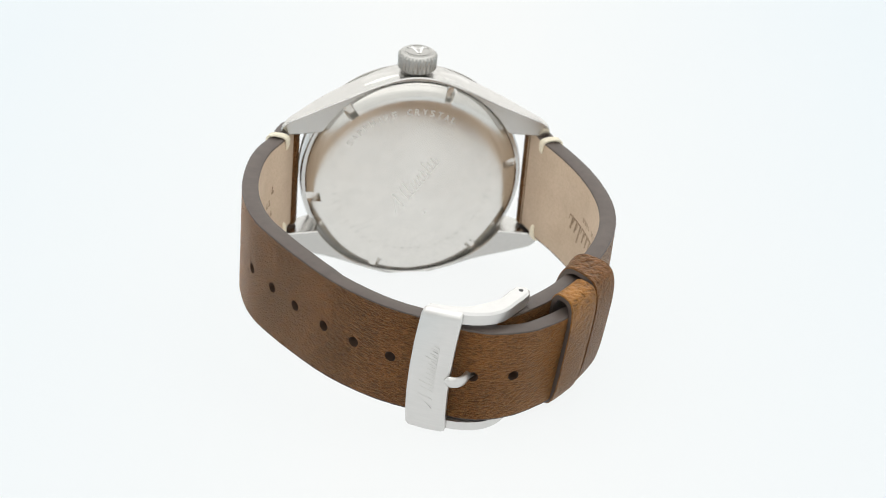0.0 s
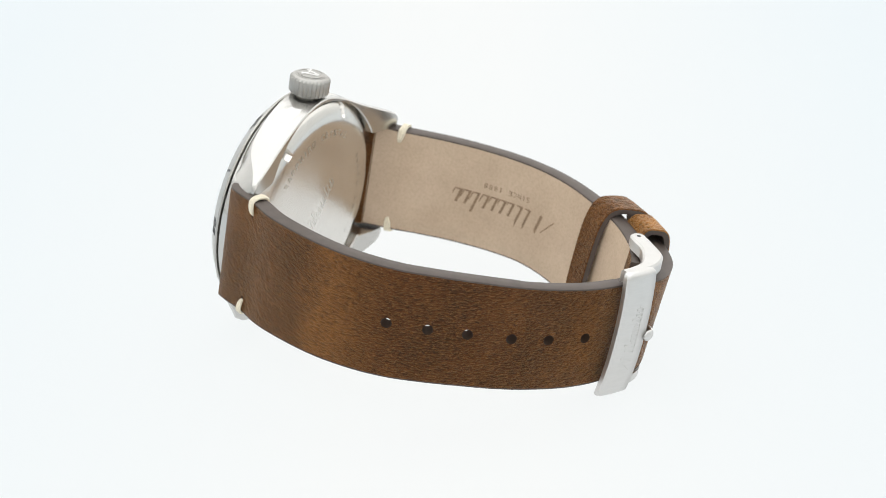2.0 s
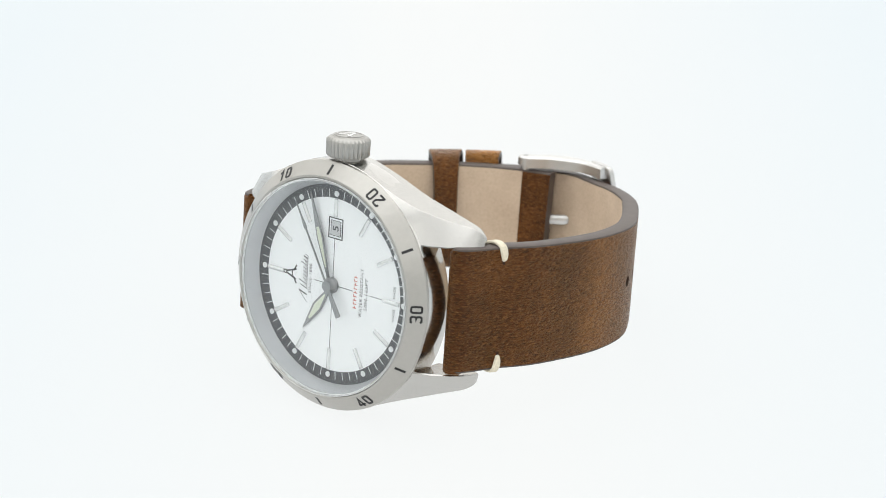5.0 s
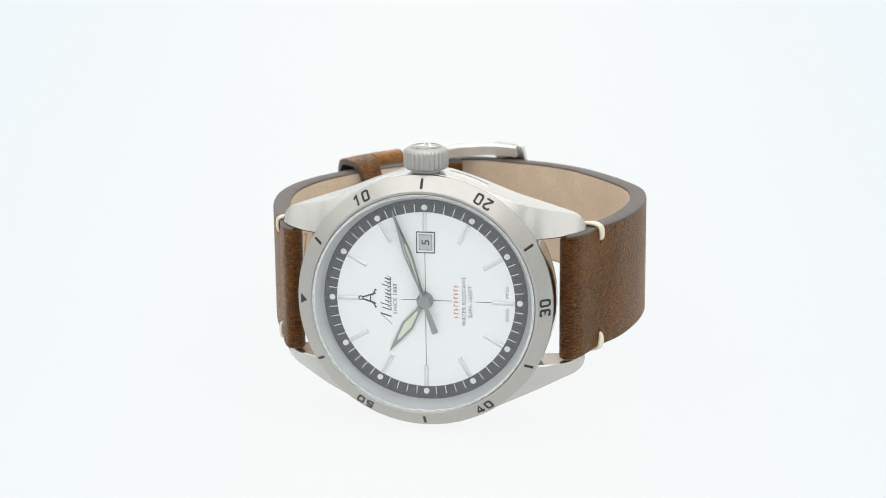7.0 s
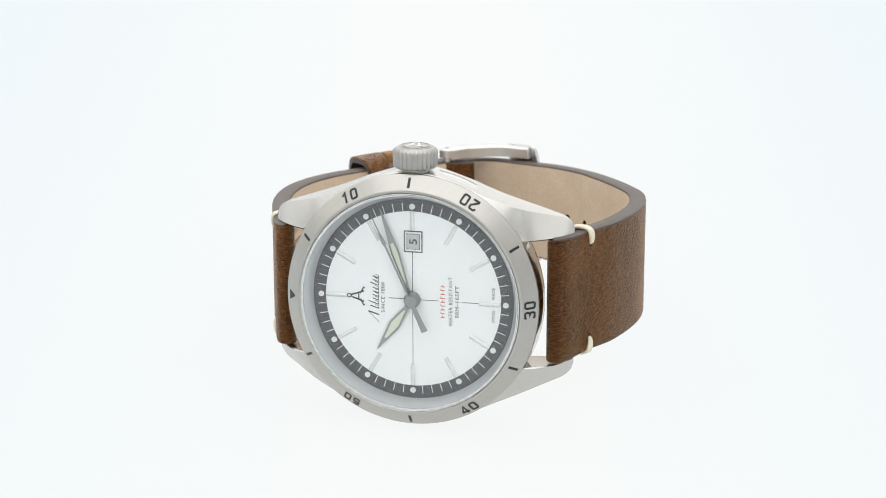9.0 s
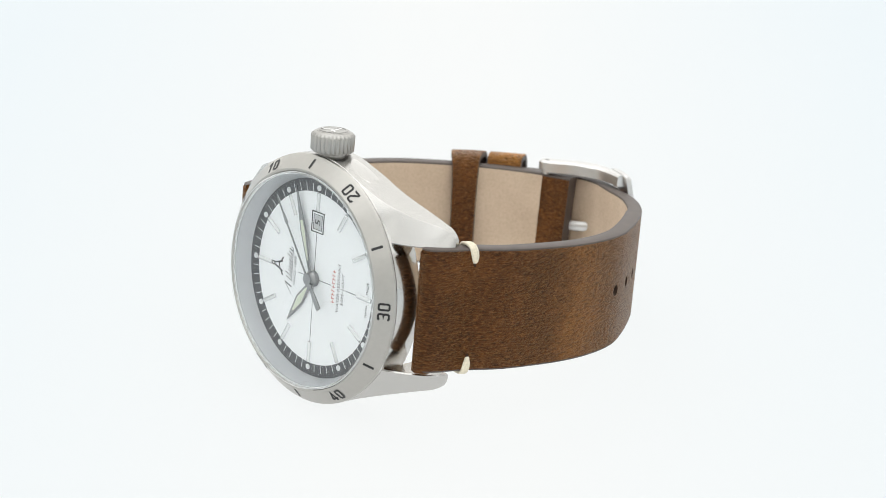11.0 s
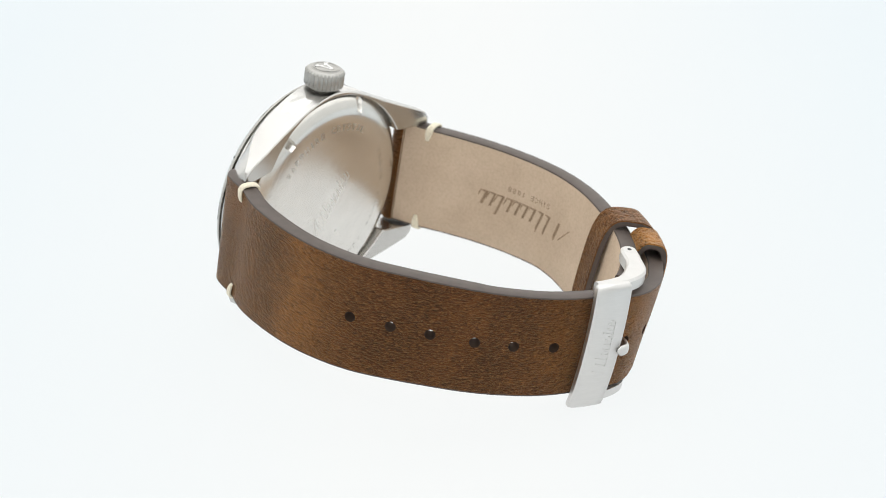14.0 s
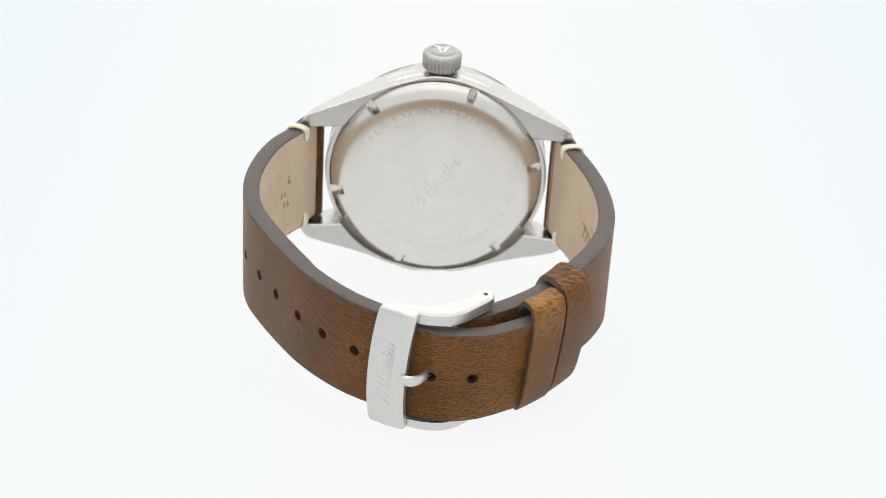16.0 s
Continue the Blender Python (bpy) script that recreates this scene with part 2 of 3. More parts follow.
def strap_mesh(band, u0, u1, half, thick, holes=(), hole_r=0.9, step=1.0):
    """Leather band between two arc lengths: outer face, lining, painted round edges, punched holes.
    Material slots: 0 outer, 1 lining, 2 edge, 3 inside of a hole."""
    bm = bmesh.new()
    uvl = bm.loops.layers.uv.new("uv")
    c = hole_r + 0.35
    us = [u0 + (u1 - u0) * i / round((u1 - u0) / step) for i in range(round((u1 - u0) / step) + 1)]
    us = [u for u in us if all(abs(u - h) > c + 0.3 for h in holes)] + [h + d for h in holes for d in (-c, c)]
    us.sort()

    def rows(u):
        w, th = half(u), thick(u)
        e, q = 0.35 * min(1, th / 2), 0.1
        inner = [-(w - e), -(w * 0.6), -c, c, w * 0.6, w - e]
        loop = [(z, 0.0) for z in inner] + [(w - q, q * 0.6), (w, e), (w, th - e), (w - q, th - q * 0.6)]
        loop += [(z, th) for z in inner[::-1]] + [(-(w - q), th - q * 0.6), (-w, th - e), (-w, e), (-(w - q), q * 0.6)]
        return loop
    slots = [0] * 5 + [2] * 5 + [1] * 5 + [2] * 5
    rings = [[bm.verts.new(band.place(u, z, d)) for z, d in rows(u)] for u in us]
    uvs = {}
    for u, ring in zip(us, rings):
        for v, (z, d) in zip(ring, rows(u)):
            uvs[v] = ((u - u0) / (u1 - u0), z / 25 + 0.5)
    n = len(slots)
    for k in range(len(us) - 1):
        a, b = rings[k], rings[k + 1]
        hole = next((h for h in holes if abs((us[k] + us[k + 1]) / 2 - h) < 0.05), None)
        walls = []
        for i in range(n):
            j = (i + 1) % n
            if hole is not None and i in (2, 12):
                d = 0.0 if i == 2 else thick(hole)
                s = 1 if i == 2 else -1
                circle = []
                for q in range(16):
                    t = 2 * math.pi * (q + 0.0) / 16
                    hr = hole_r if i == 2 else hole_r * 0.82
                    p = band.place(hole + hr * math.cos(t), hr * math.sin(t), d)
                    v = bm.verts.new(p)
                    uvs[v] = ((hole - u0) / (u1 - u0), 0.5)
                    circle.append(v)
                zpos, zneg = (j, i) if i == 2 else (i, j)
                corner = [b[zpos], a[zpos], a[zneg], b[zneg]]
                for q4 in range(4):
                    arc = [circle[(q4 * 4 + t) % 16] for t in range(5)]
                    for p, r in zip(arc, arc[1:]):
                        bm.faces.new((corner[q4], r, p)).material_index = slots[i]
                    bm.faces.new((corner[q4], corner[(q4 + 1) % 4], arc[4])).material_index = slots[i]
                walls.append(circle)
            else:
                bm.faces.new((a[i], a[j], b[j], b[i])).material_index = slots[i]
        if len(walls) == 2:
            for q in range(16):
                bm.faces.new((walls[0][q], walls[0][(q + 1) % 16], walls[1][(q + 1) % 16], walls[1][q])).material_index = 3
    for ring, slot in ((rings[0], 0), (rings[-1], 2)):
        bm.faces.new(ring).material_index = slot
    bmesh.ops.recalc_face_normals(bm, faces=bm.faces)
    for f in bm.faces:
        for l in f.loops:
            l[uvl].uv = uvs[l.vert]
    return bm


# ---- the table ----
def slab(name, size, at, material, label, category):
    bm = bmesh.new()
    box(bm, size, Matrix.Translation(at), 0.004)
    me = bpy.data.meshes.new(name)
    bm.to_mesh(me)
    bm.free()
    me.materials.append(material)
    return tagged(new(name, me), label, category, kind="structure")


def booth():
    """Backlit table in an assumed photographer's booth: unseen pale walls, added to bounce light."""
    paint = plain("white_matt_paint", (0.74, 0.735, 0.72), 0.85, vary=0.03, scale=6)
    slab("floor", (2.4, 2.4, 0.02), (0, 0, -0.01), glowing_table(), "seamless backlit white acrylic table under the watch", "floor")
    # unseen glowing panel, added so the upper flanks of the steel reflect white
    slab("glow_panel_back", (2.4, 0.05, 1.4), (0, 1.226, 0.702), glowing_table("added_back_glow", 1.4, (0.96, 0.955, 0.93)), "unseen glowing panel added behind the table to brighten the steel", "wall")
    slab("wall_front", (2.4, 0.05, 1.4), (0, -1.226, 0.702), paint, "unseen matt white wall added for fill light and reflections", "wall")
    slab("wall_left", (0.05, 2.4, 1.4), (-1.226, 0, 0.702), paint, "unseen matt white wall added for fill light and reflections", "wall")
    slab("wall_right", (0.05, 2.4, 1.4), (1.226, 0, 0.702), paint, "unseen matt white wall added for fill light and reflections", "wall")
    slab("ceiling", (2.5, 2.5, 0.05), (0, 0, 1.43), paint, "unseen matt white ceiling added for fill light and reflections", "ceiling")


booth()

# ---- the watch ----
watch = empty("wristwatch", "steel wristwatch, white dial, brown leather strap, lying on its side", "wristwatch")

OUT6 = [(21.9, -2.75), (23.6, -2.1), (25.0, 0.3), (26.4, 4.0), (29.3, 9.0), (31.4, 16.0), (32.25, 24.0), (31.0, 32.4), (27.8, 38.9), (24.3, 44.5),
        (20.3, 50.1), (15.7, 54.8), (10.5, 58.7), (4.3, 61.6), (-2.4, 64.4), (-9.2, 63.6), (-14.2, 60.9), (-17.8, 58.1), (-22.0, 53.6), (-25.7, 48.4), (-27.4, 44.4)]
OUT12 = [(-21.9, -2.75), (-23.4, -2.1), (-24.6, 0.4), (-25.7, 4.2), (-27.7, 9.0), (-29.9, 16.0), (-31.1, 24.0), (-30.7, 31.0), (-28.0, 38.2),
         (-23.5, 45.2), (-19.0, 51.3), (-14.3, 55.7), (-9.6, 58.9), (-6.8, 60.25), (-5.3, 60.75)]
long_band = Band(OUT6, 1, ((0, 20, 38, 52, 70, 92, 110), (0.45, 0.85, 0.8, 0.55, 0.1, -0.4, -0.5)), ((0, 76, 95, 120), (0, 0, 0.11, 0.11)))
short_band = Band(OUT12, -1, ((0, 30, 60), (0.2, 0.0, -0.2)), ((0, 35, 52, 80), (0, 0, 0.10, 0.08)))


def half_width(u, total, end_round=0.0):
    w = float(np.interp(u, (0, 45, 75, 92, 110), (10.0, 9.5, 8.9, 8.6, 8.4)))
    if end_round and u > total - end_round:
        k = (u - (total - end_round)) / end_round
        w *= math.sqrt(max(1 - k * k * 0.85, 0.05))
    return w


def u_of(x, y):
    return long_band.len[long_band.nearest(x, y)]


def straps():
    holes = [long_band.len[long_band.nearest(x, y)] for x, y in
             ((30.9, 32.9), (27.59, 38.79), (24.31, 44.34), (20.31, 50.02), (15.71, 54.55), (10.53, 58.69), (-1.7, 64.4), (-8.4, 63.6))]
    total = u_of(-24.6, 49.9)
    part("long_strap", strap_mesh(long_band, 0, total, lambda u: half_width(u, total, 9), lambda u: 2.8 if u < 60 else 2.5, holes),
         [M_LEATHER_LONG, M_LINING, M_EDGE, M_HOLE], watch, "oiled brown leather strap half with punched holes")
    for s, mat in ((1, M_LEATHER_LONG), (-1, M_LEATHER_SHORT)):
        roll = revolve(bmesh.new(), [(0.02, -9.75), (1.35, -9.75), (1.55, -9.55), (1.55, 9.55), (1.35, 9.75), (0.02, 9.75)], axis="z", n=28, origin=(s * 22.2, -1.2, 0))
        part("folded_end", roll, mat, watch, "leather folded round the spring bar")
    total2 = short_band.total
    part("short_strap", strap_mesh(short_band, 0, total2 - 5.9, lambda u: half_width(u, total2), lambda u: 2.85),
         [M_LEATHER_SHORT, M_LINING, M_EDGE, M_HEAT], watch, "oiled brown leather strap half with pale lining")
    part("folded_end", strap_mesh(short_band, total2 - 5.89, total2, lambda u: half_width(u, total2) - 0.05, lambda u: 3.0),
         [M_LEATHER_SHORT, M_LEATHER_SHORT, M_EDGE, M_HEAT], watch, "leather folded round the buckle's spring bar")


straps()


def case():
    bm = bmesh.new()
    revolve(bm, [(17.3, -5.9), (19.7, -5.75), (20.15, -5.4), (20.4, -3.4), (20.4, -1.3), (20.1, -0.62), (17.3, -0.5)], n=128, closed=True)
    part("case_band", bm, M_POLISH, watch, "polished steel band of the case between the lugs")
    bm = bmesh.new()

    def eased(x, xs, ys):
        """A table read with its corners rounded off."""
        return float(np.interp([abs(x + d) for d in (-1.5, -1.0, -0.5, 0, 0.5, 1.0, 1.5)], xs, ys).mean())
    # two flanks with their lugs, lofted along x: the dial side falls away in a sweep to a blunt rounded tip
    tip = 24.35
    for s in (1, -1):
        rings = []
        xs = [tip * math.sin(math.pi / 2 * (i / 60 - 1)) * 0.35 + tip * (i / 60 - 1) * 0.65 for i in range(121)]
        for x in xs:
            ax = abs(x)
            zo = eased(x, (0, 4.2, 7, 10.6, 15.2, 19.7, 22, 26), (20.5, 20.1, 19.1, 17.4, 15.5, 13.95, 13.3, 12.0))
            zb = eased(x, (0, 3.3, 8, 13, 19.3, 22.7, 26), (20.6, 20.2, 18.65, 16.5, 14.25, 13.0, 11.8))
            zi = 10.15 if ax > 16.88 else math.sqrt(19.7 ** 2 - ax ** 2)
            yo = eased(x, (0, 4, 10.6, 15.2, 17.5, 19.7, 22, 26), (-5.65, -5.6, -5.2, -4.1, -2.9, -1.3, 0.7, 3.2))
            yi = eased(x, (0, 10, 15.5, 17.5, 19.5, 21.5, 23, 26), (-5.65, -5.6, -5.5, -5.1, -4.0, -2.45, -0.7, 2.6))
            bot = eased(x, (0, 6, 12, 15, 19, 22.5, 26), (0.3, 0.45, 0.95, 1.4, 2.2, 2.8, 3.1))
            r = min(max((ax - 22.3) / (tip - 22.3), 0), 1)
            cut = 1 - math.sqrt(max(1 - r * r, 0))
            zo, zb = zo - cut * 1.5, zb - cut * 1.6
            yi, bot = yi + cut * 1.1, bot - cut * 0.3
            yo = min(yo, bot - 0.7)
            yi = min(yi, yo)
            b = 0.2
            swell = 0.12 * math.exp(-((ax - 12.0) / 6.0) ** 2)
            sect = [(zi, yi + b), (zi + b, yi), (zo - 0.10, yo - 0.03), (zo, yo + 0.07), ((zo + zb) / 2 + swell, (yo + bot) / 2), (zb, bot - b), (zb - b, bot), (zi + b, bot), (zi, bot - b)]
            rings.append([bm.verts.new((x, y, s * z)) for z, y in sect])
        for a, b2 in zip(rings, rings[1:]):
            for i in range(9):
                bm.faces.new((a[i], a[(i + 1) % 9], b2[(i + 1) % 9], b2[i]))
        bm.faces.new(rings[0])
        bm.faces.new(rings[-1])
    bmesh.ops.recalc_face_normals(bm, faces=bm.faces)
    part("case", bm, M_STEEL, watch, "brushed steel watch case with four lugs", angle=21)

    bm = revolve(bmesh.new(), [(17.6, -5.7), (17.6, -7.9), (17.75, -8.1), (18.1, -8.05), (19.95, -6.42), (20.28, -6.1), (20.35, -5.7), (19.9, -5.66)], n=160, closed=True)
    bezel = part("bezel", bm, M_BEZEL, watch, "brushed steel bezel with black engraved minutes", angle=25)
    bm = revolve(bmesh.new(), [(17.5, -8.0), (17.48, -8.75), (17.2, -8.98), (12.0, -9.15), (6.0, -9.22), (0.02, -9.25), (0.02, -8.2), (17.1, -8.0)], n=96, closed=True)
    glass = part("crystal", bm, M_CRYSTAL, watch, "clear domed sapphire crystal")
    glass.visible_shadow = False
    # pale ring added to stand for the highlight along the crystal's edge
    bm = revolve(bmesh.new(), [(17.2, -7.75), (17.2, -7.97), (17.57, -7.99), (17.57, -7.75)], n=128, closed=True)
    part("crystal_edge_glint", bm, M_SILVER, watch, "thin pale ring added as the highlight round the crystal's edge")
    bm = bmesh.new()
    n = 360
    rings = []
    for r, h in [(19.45, -0.75), (19.45, -0.1), (19.32, 0.08), (18.8, 0.46), (18.2, 0.84), (17.6, 1.13), (17.0, 1.32), (16.3, 1.45), (15.2, 1.53), (13.5, 1.6), (8.0, 1.7), (0.05, 1.74)]:
        ring = []
        for i in range(n):
            near = abs((i - 48.6 + 30) % 60 - 30)
            y = min(h, -0.1) if near < 2.4 and 17.5 < r < 19.35 else h
            ring.append(bm.verts.new((r * math.cos(radians(i)), y, r * math.sin(radians(i)))))
        rings.append(ring)
    for a, b in zip(rings, rings[1:]):
        for i in range(n):
            bm.faces.new((a[i], a[(i + 1) % n], b[(i + 1) % n], b[i]))
    bm.faces.new(rings[0])
    bm.faces.new(rings[-1])
    bmesh.ops.recalc_face_normals(bm, faces=bm.faces)
    caseback = part("caseback", bm, M_BACK, watch, "satin steel screw-down caseback with six notches", angle=42)
    return bezel, caseback


bezel, caseback = case()


def crown():
    bm = bmesh.new()
    n = 120
    prof = [(2.2, 19.6), (2.2, 20.7), (3.1, 20.8), (3.35, 21.1), (3.4, 23.5), (3.1, 23.9), (2.65, 24.05), (2.55, 24.2), (0.02, 24.4)]
    rings = []
    for k, (r, h) in enumerate(prof):
        ring = []
        for i in range(n):
            a = 2 * math.pi * i / n
            rr = r + (0.13 * math.cos(30 * a) if 3 <= k <= 4 else 0)
            ring.append(bm.verts.new((rr * math.cos(a), -3.2 + rr * math.sin(a), h)))
        rings.append(ring)
    for a, b in zip(rings, rings[1:]):
        for i in range(n):
            bm.faces.new((a[i], a[(i + 1) % n], b[(i + 1) % n], b[i]))
    bm.faces.new(rings[0])
    bm.faces.new(rings[-1])
    bmesh.ops.recalc_face_normals(bm, faces=bm.faces)
    return part("crown", bm, M_CROWN, watch, "fluted steel winding crown with embossed top")


crown_part = crown()


def dial():
    bm = revolve(bmesh.new(), [(16.5, -4.6), (16.5, -5.0), (0.02, -5.0)], n=96)
    d = part("dial", bm, M_DIAL, watch, "white dial with grey printing")
    bm = revolve(bmesh.new(), [(14.2, -5.0), (14.2, -5.03), (16.3, -5.03), (16.3, -5.0)], n=128, closed=True)
    part("chapter_ring", bm, M_RING, d, "slate grey minute track")
    bm = revolve(bmesh.new(), [(16.25, -5.0), (16.3, -5.1), (17.3, -7.45), (17.58, -7.45), (17.58, -4.9)], n=128, closed=True)
    part("rehaut", bm, M_REHAUT, d, "satin grey sloping inner flange")
    d.location.y = -0.25 * MM
    return d


dial_plate = dial()


def facing(x, y, z, right, up):
    """A frame with its x along right, its y along up, its z out of the surface."""
    r, u = Vector(right).normalized(), Vector(up).normalized()
    n = r.cross(u)
    return Matrix(((r.x, u.x, n.x, x), (r.y, u.y, n.y, y), (r.z, u.z, n.z, z), (0, 0, 0, 1)))


def lettering(words, height, width, m, bm, bold=0.0):
    """Letters of the built-in font added to bm: caps of that height, the line fitted to a width, standing on m, 0.03 mm thick."""
    data = bpy.data.curves.new("letters", "FONT")
    data.body, data.align_x, data.align_y = words, "CENTER", "CENTER"
    data.size, data.extrude, data.space_character, data.offset = 1.0, 0.0, 1.1, bold
    data.resolution_u = 3
    ob = bpy.data.objects.new("letters", data)
    scene.collection.objects.link(ob)
    bpy.context.view_layer.update()
    me = bpy.data.meshes.new_from_object(ob)
    bpy.data.objects.remove(ob)
    co = np.array([v.co[:] for v in me.vertices])
    lo, hi = co.min(0), co.max(0)
    sx = width / max(hi[0] - lo[0], 1e-6)
    sy = height / max(hi[1] - lo[1], 1e-6)
    mid = (lo + hi) / 2
    made = []
    for c in co:
        made.append(bm.verts.new(m @ Vector(((c[0] - mid[0]) * sx, (c[1] - mid[1]) * sy, 0.0))))
    for p in me.polygons:
        try:
            bm.faces.new([made[i] for i in p.vertices])
        except ValueError:
            pass
    bpy.data.meshes.remove(me)


def ribbon(bm, points, width, m, closed=False):
    """A flat stroke of even width along a line of points, raised a little."""
    pts = [Vector((x, y)) for x, y in points]
    n = len(pts)
    sides = []
    for i, q in enumerate(pts):
        before = (q - pts[i - 1]).normalized() if i or closed else None
        after = (pts[(i + 1) % n] - q).normalized() if i < n - 1 or closed else None
        t0, t1 = before or after, after or before
        n0, n1 = Vector((-t0.y, t0.x)), Vector((-t1.y, t1.x))
        mid = (n0 + n1).normalized()
        sides.append(mid * (width / 2 / max(mid.dot(n0), 0.5)))
    for i in range(n if closed else n - 1):
        j = (i + 1) % n
        quad = [pts[i] - sides[i], pts[j] - sides[j], pts[j] + sides[j], pts[i] + sides[i]]
        prism(bm, [tuple(v) for v in quad], 0.05, m)


def wordmark(length, cap, place, thick, material, parent, name="mark_stroke"):
    """The maker's script mark as plain slanted strokes; place(x, y) gives the matrix at a spot along the line."""
    strokes = [(0.03, 1.0, 0.030, 0.95), (0.11, 1.0, 0.060, 0.30), (0.25, 0.85, 0.045, 0.30), (0.34, 1.0, 0.045, 0.30), (0.43, 0.58, 0.045, 0.30), (0.51, 0.58, 0.045, 0.30),
               (0.59, 0.58, 0.045, 0.30), (0.67, 0.58, 0.045, 0.30), (0.76, 0.85, 0.045, 0.30), (0.84, 0.58, 0.045, 0.30), (0.92, 0.58, 0.055, 0.30)]
    for k, (x, top, w, lean) in enumerate(strokes):
        hw = w * length * 0.24
        hi, back = top * cap, 0.35 * cap if k == 0 else 0.0
        m = place((x - 0.5) * length)
        bm = bmesh.new()
        prism(bm, [(-hw - back, -cap / 2), (hw - back, -cap / 2), (lean * hi + hw - back, hi - cap / 2), (lean * hi - hw - back, hi - cap / 2)], thick, m)
        if k > 1:
            # hairline upstroke to the next stroke, and a short foot
            foot = 0.075 * length
            prism(bm, [(hw * 0.8, -cap / 2), (hw * 0.8 + foot * 0.5, -cap / 2), (hw * 0.8 + foot * 0.5, -cap * 0.44), (hw * 0.8, -cap * 0.43)], thick * 0.9, m)
            prism(bm, [(hw + foot * 0.45, -cap / 2), (hw + foot * 0.62, -cap / 2), (hw + foot * 1.05, -cap * 0.12), (hw + foot * 0.92, -cap * 0.12)], thick * 0.9, m)
        part(name, bm, material, parent, smooth=False)


def dial_frame(x, z, lift=0.0):
    """Upright for a reader of the dial: twelve is up."""
    return facing(x, -5.0 - lift, z, (0, 0, 1), (-1, 0, 0))


def polar(angle, r, y):
    """A frame on the dial side at a clock angle: y points outward."""
    a = radians(angle)
    out = Vector((-math.cos(a), 0, math.sin(a)))
    side = Vector((math.sin(a), 0, math.cos(a)))
    return facing(out.x * r, y, out.z * r, side, out)


def rect(w, h, x=0.0, y=0.0):
    return [(x - w / 2, y - h / 2), (x + w / 2, y - h / 2), (x + w / 2, y + h / 2), (x - w / 2, y + h / 2)]


def dial_details():
    # applied hour markers
    for k in range(12):
        bm = bmesh.new()
        long = 3.4 if k != 3 else 2.9
        m = polar(30 * k, 14.1 - long / 2, -5.0)
        prof = [(-0.34, 0.0), (-0.34, 0.16), (0.0, 0.34), (0.34, 0.16), (0.34, 0.0)]
        a = [bm.verts.new(m @ Vector((x, -long / 2, z))) for x, z in prof]
        b = [bm.verts.new(m @ Vector((x, long / 2, z))) for x, z in prof]
        for i in range(5):
            bm.faces.new((a[i], a[(i + 1) % 5], b[(i + 1) % 5], b[i]))
        bm.faces.new(a)
        bm.faces.new(b)
        bmesh.ops.recalc_face_normals(bm, faces=bm.faces)
        part("hour_marker", bm, M_SILVER, dial_plate, "faceted silver baton" if k == 0 else "", smooth=False)
        bm = bmesh.new()
        m = polar(30 * k, 14.95, -5.03)
        prism(bm, [(0.46 * math.cos(t * math.pi / 10), 0.46 * math.sin(t * math.pi / 10)) for t in range(20)], 0.12, m)
        part("lume_dot", bm, M_WHITE, dial_plate)
    # minute strokes
    for k in range(60):
        if k % 5:
            bm = bmesh.new()
            prism(bm, rect(0.13, 1.3), 0.02, polar(6 * k, 14.9, -5.03))
            part("minute_stroke", bm, M_WHITE, dial_plate)
    # cross hair and date frame
    bm = bmesh.new()
    for w, h, x, z in ((0.10, 3.0, -2.4, 0.0), (0.10, 3.0, 2.7, 0.0), (0.10, 3.9, 9.9, 0.0)):
        prism(bm, rect(w, h), 0.02, dial_frame(x, z))
    for w, h, x, z in ((6.9, 0.10, 0, 4.2), (10.4, 0.10, 0, -5.6)):
        prism(bm, rect(w, h), 0.02, dial_frame(x, z))
    part("cross_hair", bm, M_GREY, dial_plate, "fine grey printed cross")
    cx, cz = 0.12, 9.35
    bm = bmesh.new()
    for w, h, x, z in ((3.3, 0.14, cx - 1.42, cz), (3.3, 0.14, cx + 1.42, cz), (0.14, 2.98, cx, cz - 1.65), (0.14, 2.98, cx, cz + 1.65)):
        prism(bm, rect(w, h), 0.10, dial_frame(x, z))
    for w, h, x, z in ((2.5, 0.07, cx - 1.02, cz), (2.5, 0.07, cx + 1.02, cz), (0.07, 2.1, cx, cz - 1.22), (0.07, 2.1, cx, cz + 1.22)):
        prism(bm, rect(w, h), 0.07, dial_frame(x, z))
    date = part("date_window", bm, M_GREY, dial_plate, "grey framed date window")
    bm = bmesh.new()
    prism(bm, rect(2.45, 2.05), 0.02, dial_frame(cx, cz, 0.005))
    part("date_disc", bm, M_DATE, dial_plate, "silver grey date disc")
    bm = bmesh.new()
    lettering("5", 1.25, 0.85, dial_frame(cx, cz, 0.06), bm, 0.015)
    part("date_numeral", bm, M_GREY, dial_plate)
    # printed words
    for words, h, w, x, z, mat in (("WATER RESISTANT", 0.62, 8.0, 6.1, 0.0, M_GREY), ("50M-165FT", 0.62, 5.2, 7.15, 0.0, M_GREY),
                                   ("SINCE 1888", 0.58, 4.9, -4.85, 0.0, M_GREY), ("MADE", 0.5, 1.9, 12.95, 1.75, M_GREY), ("SWISS", 0.5, 2.0, 12.95, -2.0, M_GREY)):
        bm = bmesh.new()
        lettering(words, h, w, dial_frame(x, z, 0.03), bm)
        part("printed_words", bm, mat, dial_plate)
    bm = bmesh.new()
    for k in range(9):
        prism(bm, rect(0.14, 0.7, -0.16), 0.02, dial_frame(4.85, -2.5 + 0.625 * k))
        prism(bm, rect(0.26, 0.13, 0.02, 0.28 if k % 2 else 0.0), 0.02, dial_frame(4.85, -2.5 + 0.625 * k))
    part("model_mark", bm, M_RED, dial_plate, "small red printed mark")
